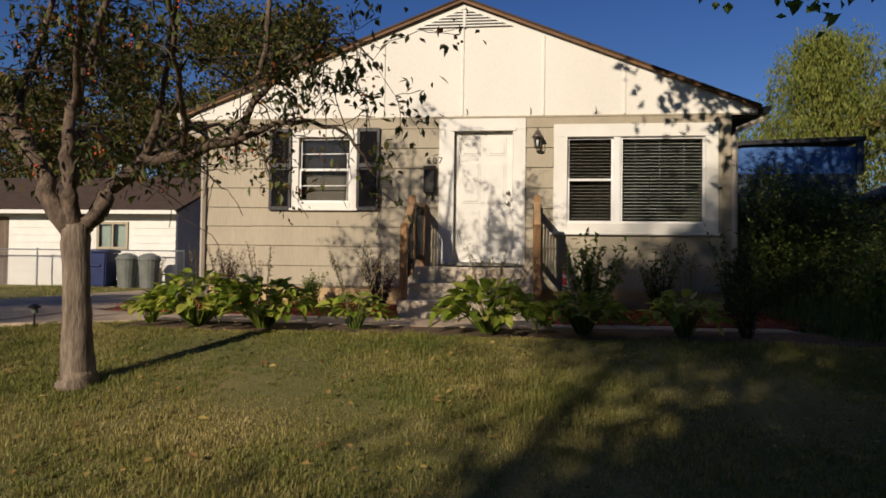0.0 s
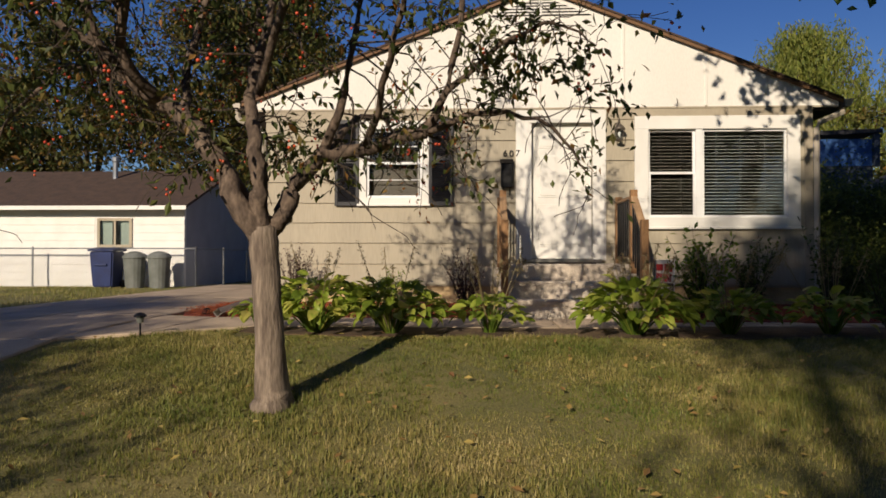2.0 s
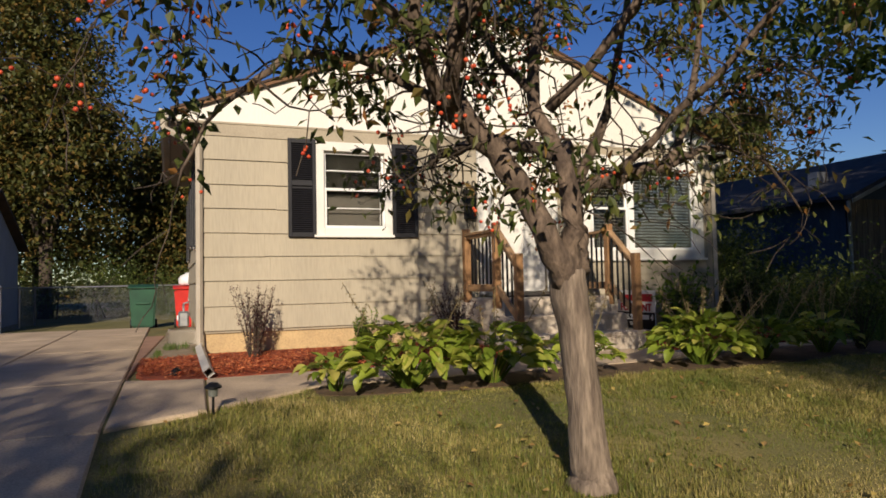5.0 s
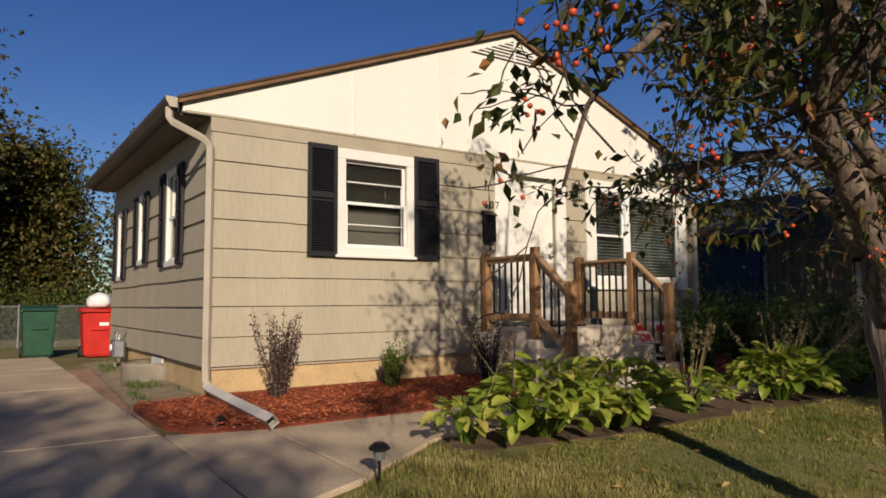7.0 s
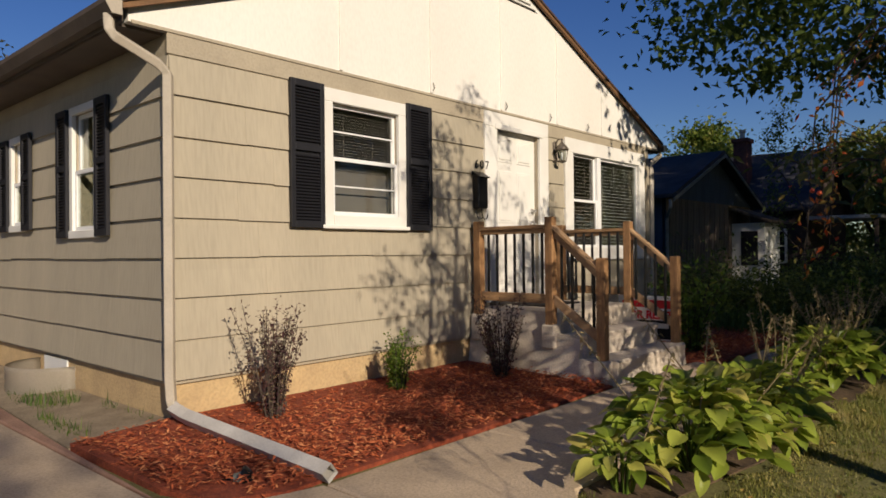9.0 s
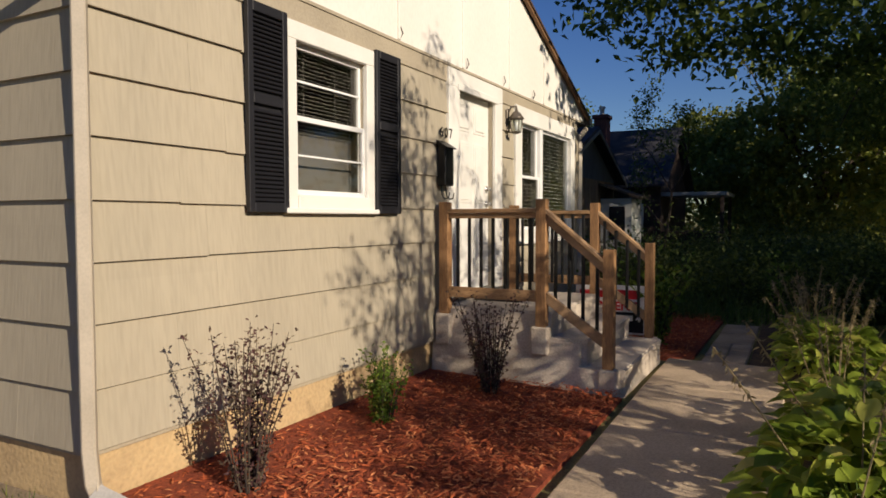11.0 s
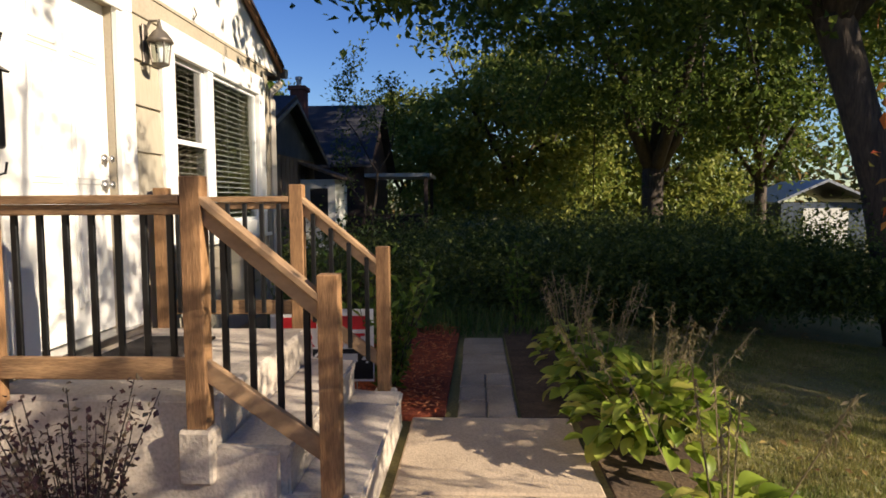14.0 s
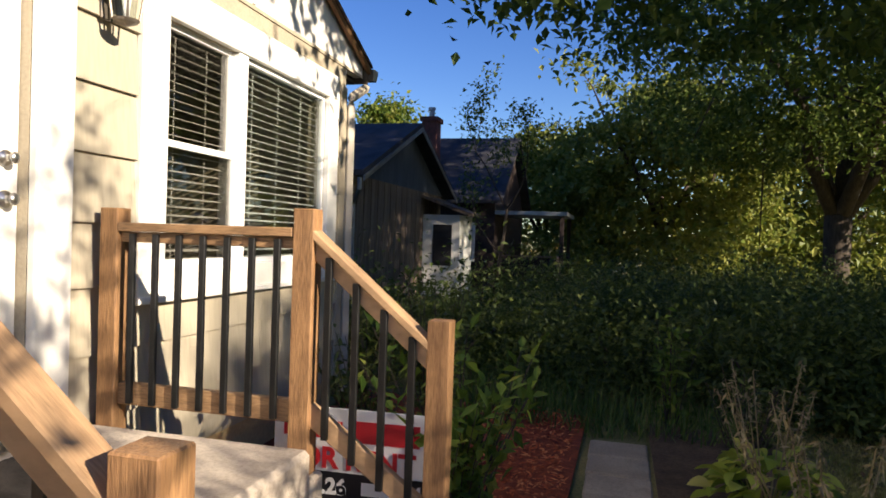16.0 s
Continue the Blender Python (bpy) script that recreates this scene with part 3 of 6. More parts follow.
def sash(parent, x0, x1, z0, z1, y, w=0.04, name="sash", glass=None):
    b = bmesh.new()
    for s in ((x0, x1, y, y + 0.035, z0, z0 + w), (x0, x1, y, y + 0.035, z1 - w, z1), (x0, x0 + w, y, y + 0.035, z0 + w, z1 - w), (x1 - w, x1, y, y + 0.035, z0 + w, z1 - w)):
        box(b, *s)
    sh = part(name, b, VINYL, parent)
    g = part("pane", boxes((x0 + w - 0.004, x1 - w + 0.004, y + 0.014, y + 0.019, z0 + w - 0.004, z1 - w + 0.004)), glass or GLASS, sh)
    g.visible_shadow = False
    return sh


SLAT_ME = {}


def blind(parent_name, x0, x1, z0, z1, y, tilt, pitch=0.034, cords=2, width=0.03):
    t = thing("window_blind", "white horizontal slatted blind behind the window glass", "blind", "window blinds")
    key = round(x1 - x0, 3), width
    if key not in SLAT_ME:
        b = bmesh.new()
        h = (x1 - x0) / 2
        pr = [(-width / 2, -0.002), (0, 0.002), (width / 2, -0.002), (width / 2, -0.0005), (0, 0.0035), (-width / 2, -0.0005)]
        prism(b, pr, -h, h, "x")
        me = bpy.data.meshes.new("slat")
        b.to_mesh(me)
        b.free()
        me.materials.append(BLIND)
        SLAT_ME[key] = me
    n = int((z1 - z0) / pitch)
    for i in range(n):
        piece("slat", SLAT_ME[key], t, pose((x0 + x1) / 2, y, z1 - 0.03 - i * pitch, tilt, 0, 0))
    part("head_rail", boxes((x0, x1, y - 0.02, y + 0.02, z1 - 0.012, z1 + 0.02)), BLIND, t)
    for c in range(cords):
        cx = x0 + (x1 - x0) * (c + 0.5) / cords * 0.9 + 0.03
        b = bmesh.new()
        tube(b, [(cx, y - 0.018, z1), (cx, y - 0.018, z1 - 0.03 - n * pitch)], [0.002, 0.002], 5)
        part("cord", b, BLIND, t)
    return t


win1 = thing("window_1", "white double-hung window with storm sash between dark shutters", "window", kind="structure")
casing(win1, *WIN1, 1.50, 2.32, 1.52, 2.53)
sash(win1, 1.50, 2.32, 2.02, 2.53, 0.02, 0.032, "upper_sash", SCREEN)
sash(win1, 1.50, 2.32, 1.52, 2.045, -0.016, 0.034, "lower_sash", SCREEN)
part("storm_bar", boxes((1.535, 2.285, 0.0, 0.01, 2.27, 2.284)), VINYL, win1)
part("storm_bar", boxes((1.535, 2.285, -0.024, -0.0165, 1.775, 1.787)), VINYL, win1)
part("storm_rail", boxes((2.255, 2.27, 0.0, 0.012, 1.56, 2.26)), VINYL, win1)
part("window_sill", boxes((1.36, 2.44, -0.075, -0.058, 1.395, 1.43), bevel=0.006), WHITE, win1)
blind("b", 1.51, 2.31, 1.95, 2.52, 0.10, -6, 0.027, 2, 0.016)
part("shade", boxes((1.50, 2.32, 0.115, 0.12, 1.53, 1.97)), material("grey_screen", (0.40, 0.385, 0.36), (0.34, 0.33, 0.31), 2.0, 0.8, bump=0.1), win1, "grey roller shade behind the lower sash")

win2 = thing("window_2", "large white picture window with a double-hung flank and blinds", "window", kind="structure")
casing(win2, *WIN2, 5.60, 7.56, 1.23, 2.50)
sash(win2, 5.60, 6.27, 1.86, 2.50, 0.02, 0.03, "upper_sash", SCREEN)
sash(win2, 5.60, 6.27, 1.23, 1.885, -0.016, 0.034, "lower_sash", SCREEN)
part("mullion", boxes((6.27, 6.37, -0.03, 0.1, 1.23, 2.50), bevel=0.004), VINYL, win2)
sash(win2, 6.37, 7.56, 1.23, 2.50, 0.0, 0.03, "fixed_sash")
part("window_sill", boxes((5.36, 7.78, -0.08, -0.058, 1.055, 1.09), bevel=0.006), WHITE, win2)
blind("b", 5.62, 6.26, 1.24, 2.49, 0.09, 12, 0.048, 2, 0.05)
blind("b", 6.39, 7.54, 1.24, 2.49, 0.09, 12, 0.048, 3, 0.05)

for i, h in enumerate(SIDE_HOLES):
    w = thing("window_%d" % (i + 3), "white double-hung side window under the eave", "window", kind="structure")
    mid = (h[2] + h[3]) / 2
    e = 0.07
    for s in ((-0.04, -0.002, h[0] - e, h[1] + e, h[3], h[3] + e), (-0.04, -0.002, h[0] - e, h[0], h[2], h[3]), (-0.04, -0.002, h[1], h[1] + e, h[2], h[3]), (-0.05, -0.002, h[0] - e, h[1] + e, h[2] - e, h[2])):
        part("casing", boxes(s, bevel=0.004), WHITE, w)
    for z0, z1, x in ((mid - 0.02, h[3], 0.02), (h[2], mid + 0.02, -0.015)):
        b = bmesh.new()
        c = 0.035
        for s in ((x, x + 0.03, h[0], h[1], z0, z0 + c), (x, x + 0.03, h[0], h[1], z1 - c, z1), (x, x + 0.03, h[0], h[0] + c, z0 + c, z1 - c), (x, x + 0.03, h[1] - c, h[1], z0 + c, z1 - c)):
            box(b, *s)
        sh = part("sash", b, VINYL, w)
        g = part("pane", boxes((x + 0.012, x + 0.016, h[0] + c, h[1] - c, z0 + c, z1 - c)), GLASS, sh)
        g.visible_shadow = False


# shutters
def shutter_thing(width, height):
    t = thing("shutter", "black louvered plastic shutter beside a window", "shutter", "window shutters")
    fr = bmesh.new()
    for s in ((0, 0.045, -0.035, 0, 0, height), (width - 0.045, width, -0.035, 0, 0, height), (0.045, width - 0.045, -0.035, 0, 0, 0.06), (0.045, width - 0.045, -0.035, 0, height - 0.06, height), (0.045, width - 0.045, -0.035, 0, height * 0.52, height * 0.52 + 0.06)):
        box(fr, *s, bevel=0.003)
    part("frame", fr, SHUTTER, t)
    part("backing", boxes((0.045, width - 0.045, -0.006, 0, 0.06, height - 0.06)), SHUTTER, t)
    b = bmesh.new()
    box(b, 0.045, width - 0.045, -0.013, 0.013, -0.0035, 0.0035)
    me = bpy.data.meshes.new("louver")
    b.to_mesh(me)
    b.free()
    me.materials.append(SHUTTER)
    z = 0.078
    while z < height - 0.07:
        if not height * 0.52 - 0.015 < z < height * 0.52 + 0.075:
            piece("louver", me, t, pose(0, -0.018, z, 40, 0, 0))
        z += 0.027
    return t


sh = shutter_thing(0.355, 1.265)
sh.matrix_basis = pose(1.032, -0.033, 1.40)
copy_thing(sh, pose(2.423, -0.033, 1.40))
for h in SIDE_HOLES:
    s2 = shutter_thing(0.25, h[3] - h[2] + 0.12)
    s2.matrix_basis = pose(-0.033, h[0] - 0.08, h[2] - 0.06, 0, 0, -90)
    copy_thing(s2, pose(-0.033, h[1] + 0.33, h[2] - 0.06, 0, 0, -90))

# front door
door = thing("door_1", "white six-panel steel front door with steel knob and deadbolt", "door", kind="structure")
for s in ((DOOR[0], DOOR[1], -0.045, -0.002, 2.62, DOOR[3]), (DOOR[0], 3.92, -0.045, -0.002, DOOR[2] + 0.1, 2.62), (4.80, DOOR[1], -0.045, -0.002, DOOR[2] + 0.1, 2.62)):
    part("casing", boxes(s, bevel=0.006), WHITE, door)
part("stop", boxes((3.87, 4.85, -0.058, -0.046, 2.60, 2.66), bevel=0.004), WHITE, door)
b = boxes((3.925, 4.795, 0.045, 0.09, 0.63, 2.615))
leaf = part("leaf", b, WHITE, door)
for px in (4.02, 4.41):
    for pz, ph in ((0.80, 0.62), (1.52, 0.62), (2.24, 0.27)):
        pb = bmesh.new()
        box(pb, px, px + 0.29, 0.038, 0.046, pz, pz + ph, 0.004)
        box(pb, px + 0.03, px + 0.26, 0.030, 0.039, pz + 0.03, pz + ph - 0.03, 0.006)
        part("panel", pb, WHITE, leaf)
for kz, kr in ((1.52, 0.026), (1.68, 0.024)):
    b = bmesh.new()
    tube(b, [(4.73, 0.046, kz), (4.73, 0.03, kz), (4.73, 0.028, kz), (4.73, 0.0, kz), (4.73, -0.012, kz), (4.73, -0.022, kz)], [kr * 1.3, kr * 1.3, kr * 0.6, kr * 0.6, kr, kr * 0.6], 14)
    part("knob" if kz < 1.6 else "deadbolt", b, STEEL, door, "", True)
part("threshold", boxes((3.80, 4.92, -0.10, 0.10, 0.575, 0.622), bevel=0.006), STEEL, door)

front_obs = [DOOR[:2] + (0.0, DOOR[3]), WIN1, WIN2, (W - 0.10, W + 0.1, 0, 3)]
side_obs = [(h[0] - 0.07, h[1] + 0.07, h[2] - 0.07, h[3] + 0.07) for h in SIDE_HOLES]

# roof
roof = thing("roof", "brown asphalt-shingled gable roof with fascia and soffit in a shaded tone", "roof", kind="structure")
for sgn, ex in ((-1, -0.36), (1, W + 0.42)):
    run = abs(ex - APEX)
    sl = SLOPE if sgn < 0 else (ZA - 2.90) / run
    zt = ZA - run * sl
    b = bmesh.new()
    prism(b, [(ex, zt), (APEX, ZA), (APEX, ZA + 0.03), (ex, zt + 0.03)], -0.10, D - 0.05)
    part("deck", b, SHINGLE, roof)
    b = bmesh.new()
    prism(b, [(ex, zt - 0.045), (APEX, ZA - 0.045), (APEX, ZA - 0.002), (ex, zt - 0.002)], -0.085, -0.05)
    part("rake_board", b, material("rake_brown", (0.22, 0.115, 0.05), (0.15, 0.08, 0.04), 4, 0.7) if sgn < 0 else bpy.data.materials["rake_brown"], roof)
    inner = ex + 0.34 if sgn < 0 else ex - 0.40
    # soffit and fascia get the tone with the overhang's shade painted in
    b = boxes((min(ex, inner), max(ex, inner), 0.06, D - 0.06, zt - 0.13, zt - 0.105))
    part("soffit", b, EAVE_SHADE, roof)
    part("fascia", boxes((ex - 0.012, ex + 0.012, -0.05, D - 0.05, zt - 0.13, zt - 0.003)), EAVE_SHADE, roof)


def gutter(x, zt, out):
    t = thing("gutter", "metal rain gutter along the eave, tan end cap and darkened trough", "gutter")
    b = bmesh.new()
    prof = [(x, zt + 0.0), (x, zt - 0.10), (x + out * 0.07, zt - 0.10), (x + out * 0.11, zt - 0.03), (x + out * 0.11, zt + 0.005), (x + out * 0.104, zt + 0.005), (x + out * 0.104, zt - 0.028), (x + out * 0.067, zt - 0.094), (x + out * 0.006, zt - 0.094), (x + out * 0.006, zt)]
    prism(b, prof, -0.10, D - 0.05)
    # trough takes the same darkened eave tone, only the end cap stays tan
    part("trough", b, EAVE_SHADE, t)
    b = bmesh.new()
    prism(b, [(x, zt + 0.0), (x, zt - 0.10), (x + out * 0.07, zt - 0.10), (x + out * 0.11, zt - 0.03), (x + out * 0.11, zt + 0.005)], -0.106, -0.101)
    part("end_cap", b, GUTTER, t)
    return t


gutter(-0.374, 2.915, -1)
gutter(W + 0.434, 2.90, 1)


def downspout(pts, label, r=0.046):
    t = thing("downspout", label, "downspout")
    b = bmesh.new()
    tube(b, pts, [r] * len(pts), 4)
    bmesh.ops.bevel(b, geom=b.edges[:], offset=0.008, segments=1, affect="EDGES")
    part("pipe", b, GUTTER, t)
    return t


ds = downspout([(-0.43, -0.02, 2.83), (-0.43, -0.03, 2.72), (-0.40, -0.04, 2.68), (-0.10, -0.05, 2.55), (-0.035, -0.06, 2.48), (-0.035, -0.06, 1.5), (-0.035, -0.06, 0.28), (-0.035, -0.08, 0.12), (-0.032, -0.13, 0.05)], "tan metal downspout down the house corner")
b = bmesh.new()
tube(b, [(-0.032, -0.11, 0.07), (-0.03, -0.3, 0.04), (-0.02, -1.86, -0.03)], [0.056] * 3, 4, cap=False)
tube(b, [(-0.02, -1.86, -0.03), (-0.02, -1.84, -0.03)], [0.056, 0.046], 4, cap=False)
part("extension", b, PALE_METAL, ds, "pale metal downspout extension lying on the mulch")
downspout([(W + 0.46, -0.03, 2.82), (W + 0.45, -0.03, 2.74), (W + 0.10, -0.04, 2.58), (W + 0.06, -0.05, 2.5), (W + 0.06, -0.05, 0.1)], "tan metal downspout at the far corner")

# ---- porch ----
PX0, PX1, FL = 3.505, 5.11, 0.56
porch = thing("porch_steps", "weathered concrete porch and three front steps", "steps")
R = 0.215
for k, (y0, y1) in enumerate(((0.0, -1.11), (-1.11, -1.42), (-1.42, -1.735))):
    top = FL - R * k
    b = bmesh.new()
    if k == 0:
        box(b, PX0, PX1, y1, y0, -0.22, top, 0.02)
    else:
        prism(b, [(y0 + 0.001, -0.22), (y0 + 0.001, top), (y1 - 0.012, top), (y1 - 0.016, top - 0.03), (y1, top - 0.06), (y1 - 0.008, -0.22)], PX0 - 0.004 * k, PX1 + 0.004 * k, "x")
        bmesh.ops.bevel(b, geom=b.edges[:], offset=0.012, segments=2, affect="EDGES")
    part("landing" if k == 0 else "step", b, STEP, porch)
# battered cheek walls and the small blocks that carry the posts
for sx, x in ((-1, PX0), (1, PX1)):
    b = bmesh.new()
    prof = [(0.0, -0.22), (0.0, FL - 0.02), (-1.06, FL - 0.02), (-1.06, FL - 0.20), (-1.38, FL - R - 0.03), (-1.38, FL - R - 0.22), (-1.70, FL - 2 * R - 0.04), (-1.71, -0.22)]
    v0 = [b.verts.new((x - sx * 0.002, y, z)) for y, z in prof]
    v1 = [b.verts.new((x + sx * (0.02 + 0.10 * (FL - z) / 0.78), y, z)) for y, z in prof]
    b.faces.new(v0)
    b.faces.new(v1[::-1])
    for i in range(len(prof)):
        j = (i + 1) % len(prof)
        b.faces.new((v0[i], v0[j], v1[j], v1[i]))
    bmesh.ops.recalc_face_normals(b, faces=b.faces[:])
    part("cheek", b, STEP, porch)
    for y, zt, zb in ((-0.12, FL - 0.06, 0.22), (-1.04, FL - 0.12, 0.20), (-1.625, 0.13, -0.20)):
        b = bmesh.new()
        box(b, x - sx * 0.0 - (0.11 if sx < 0 else -0.003), x + (0.11 if sx > 0 else -0.003), y - 0.075, y + 0.075, zb, zt, 0.012)
        part("post_block", b, STEP, porch)
PS = 0.089


def railing(xc, inner, label):
    t = thing("porch_railing", label, "railing", "porch railings")
    posts = [(-0.12, FL - 0.06, 1.51), (-1.045, FL - 0.12, 1.525), (-1.62, 0.13, 1.107)]
    for i, (y, z0, z1) in enumerate(posts):
        b = bmesh.new()
        box(b, xc - PS / 2, xc + PS / 2, y - PS / 2, y + PS / 2, z0, z1, 0.004)
        p = part("post", b, WOOD, t)
    y0, y1 = -1.04 + PS / 2, -0.12 - PS / 2
    part("rail", boxes((xc - 0.02, xc + 0.02, y0, y1, 1.362, 1.408), (xc - 0.044, xc + 0.044, y0, y1, 1.409, 1.447), bevel=0.004), WOOD_Y, t)
    part("rail", boxes((xc - 0.02, xc + 0.02, y0, y1, 0.650, 0.745), bevel=0.004), WOOD_Y, t)
    # sloping rails
    for za, zb in ((1.38, 0.965), (0.69, 0.345)):
        b = bmesh.new()
        y0, y1 = -1.04 - PS / 2, -1.625 + PS / 2
        for half, lo, hi in ((0.02, -0.06, 0.022), (0.044, 0.023, 0.062)) if za > 1 else ((0.02, -0.05, 0.05),):
            prism(b, [(y0, za + lo), (y0, za + hi), (y1, zb + hi), (y1, zb + lo)], xc - half, xc + half, "x")
        bmesh.ops.bevel(b, geom=b.edges[:], offset=0.004, segments=1, affect="EDGES")
        part("sloping_rail", b, WOOD_S, t)
    n = 7
    for i in range(n):
        y = -0.12 - PS / 2 - 0.83 * (i + 0.6) / (n + 0.2)
        b = bmesh.new()
        box(b, xc + inner * 0.02, xc + inner * 0.039, y - 0.0145, y + 0.0145, 0.66, 1.40, 0.003)
        part("baluster", b, BLACK, t)
    for i in range(4):
        y = -1.04 - PS / 2 - 0.50 * (i + 0.6) / 4.2
        f = (y + 1.0845) / -0.50
        b = bmesh.new()
        box(b, xc + inner * 0.02, xc + inner * 0.039, y - 0.0145, y + 0.0145, 0.65 - 0.37 * f, 1.39 - 0.41 * f, 0.003)
        part("baluster", b, BLACK, t)
    return t


railing(3.462, 1, "weathered timber porch railing with black metal balusters")
railing(5.152, -1, "weathered timber porch railing with black metal balusters")

# door mat, mailbox, lamp
mat_t = thing("door_mat", "dark worn door mat on the porch floor", "mat")
part("pad", boxes((4.0, 4.75, -0.62, -0.16, FL, FL + 0.018), bevel=0.005), material("mat_fibre", (0.03, 0.022, 0.018), (0.015, 0.012, 0.01), 30, 0.95, bump=0.9), mat_t)
mb = thing("mailbox", "black wall-mounted metal mailbox with newspaper hooks", "mailbox")
b = bmesh.new()
box(b, 3.47, 3.64, -0.12, -0.03, 1.66, 2.03, 0.012)
part("body", b, BLACK, mb)
b = bmesh.new()
prism(b, [(-0.03, 2.034), (-0.135, 2.0), (-0.14, 2.01), (-0.03, 2.08)], 3.46, 3.65, "x")
part("lid", b, BLACK, mb)
for hx in (3.51, 3.60):
    b = bmesh.new()
    tube(b, [(hx, -0.05, 1.69), (hx, -0.06, 1.58), (hx, -0.09, 1.54), (hx, -0.13, 1.55), (hx, -0.14, 1.60)], [0.006] * 5, 6)
    part("hook", b, BLACK, mb)
BRONZE = material("aged_bronze_metal", (0.20, 0.17, 0.135), (0.12, 0.10, 0.08), 12, 0.45, metal=0.5, bump=0.05)
lamp = thing("wall_lantern", "aged bronze metal wall lantern with clear glass by the door", "lamp")
LX, LZ = 5.16, 2.40
part("backplate", boxes((LX - 0.035, LX + 0.035, -0.045, -0.03, LZ - 0.06, LZ + 0.20), bevel=0.006), BRONZE, lamp)
b = bmesh.new()
tube(b, [(LX, -0.045, LZ + 0.16), (LX, -0.08, LZ + 0.22), (LX, -0.13, LZ + 0.22), (LX, -0.14, LZ + 0.17)], [0.01] * 4, 8)
part("arm", b, BRONZE, lamp)
b = bmesh.new()
tube(b, [(LX, -0.14, LZ + 0.075), (LX, -0.14, LZ + 0.10), (LX, -0.14, LZ + 0.145), (LX, -0.14, LZ + 0.165), (LX, -0.14, LZ + 0.19), (LX, -0.14, LZ + 0.23)], [0.088, 0.078, 0.045, 0.02, 0.014, 0.004], 16)
part("hood", b, BRONZE, lamp, "", True)
b = bmesh.new()
for s in range(4):
    a = s * math.pi / 2 + math.pi / 4
    ca, sa = math.cos(a), math.sin(a)
    tube(b, [(LX + 0.075 * ca, -0.14 + 0.075 * sa, LZ + 0.08), (LX + 0.055 * ca, -0.14 + 0.055 * sa, LZ - 0.065)], [0.006, 0.006], 5)
tube(b, [(LX, -0.14, LZ - 0.062), (LX, -0.14, LZ - 0.075), (LX, -0.14, LZ - 0.09)], [0.058, 0.05, 0.012], 12)
part("cage", b, BRONZE, lamp)
b = bmesh.new()
tube(b, [(LX, -0.14, LZ + 0.07), (LX, -0.14, LZ - 0.06)], [0.066, 0.05], 4, cap=False)
gl = part("glass", b, GLASS, lamp)
gl.visible_shadow = False
b = bmesh.new()
tube(b, [(LX, -0.14, LZ - 0.05), (LX, -0.14, LZ - 0.01), (LX, -0.14, LZ + 0.03), (LX, -0.14, LZ + 0.05)], [0.014, 0.016, 0.022, 0.008], 10)
part("bulb", b, VINYL, lamp, "", True)

# ---- plants ----
def limbs(rng, start, direction, length, radius, levels, bend=0.35, split=3, up=0.12):
    """Recursive limbs: a list of (points, radii), and the ends where leaves sit."""
    runs, tips = [], []

    def grow(p, d, ln, r, lv):
        pts, rad = [p], [r]
        steps = 4
        for i in range(steps):
            d = (d + Vector(rng.normal(0, bend * 0.5, 3)) + Vector((0, 0, up))).normalized()
            p = p + d * ln / steps
            pts.append(p)
            rad.append(max(r * (1 - 0.45 * (i + 1) / steps), 0.003))
            if lv <= 1:
                tips.append(p.copy())
        runs.append((pts, rad))
        if lv > 0:
            for k in range(split + (lv == levels)):
                a = pts[-1] if k == 0 else pts[1 + int(rng.integers(1, steps))]
                nd = (d + Vector(rng.normal(0, 0.75, 3))).normalized()
                grow(a, nd, ln * rng.uniform(0.55, 0.8), rad[-1] * 0.8, lv - 1)
    grow(Vector(start), Vector(direction).normalized(), length, radius, levels)
    return runs, tips


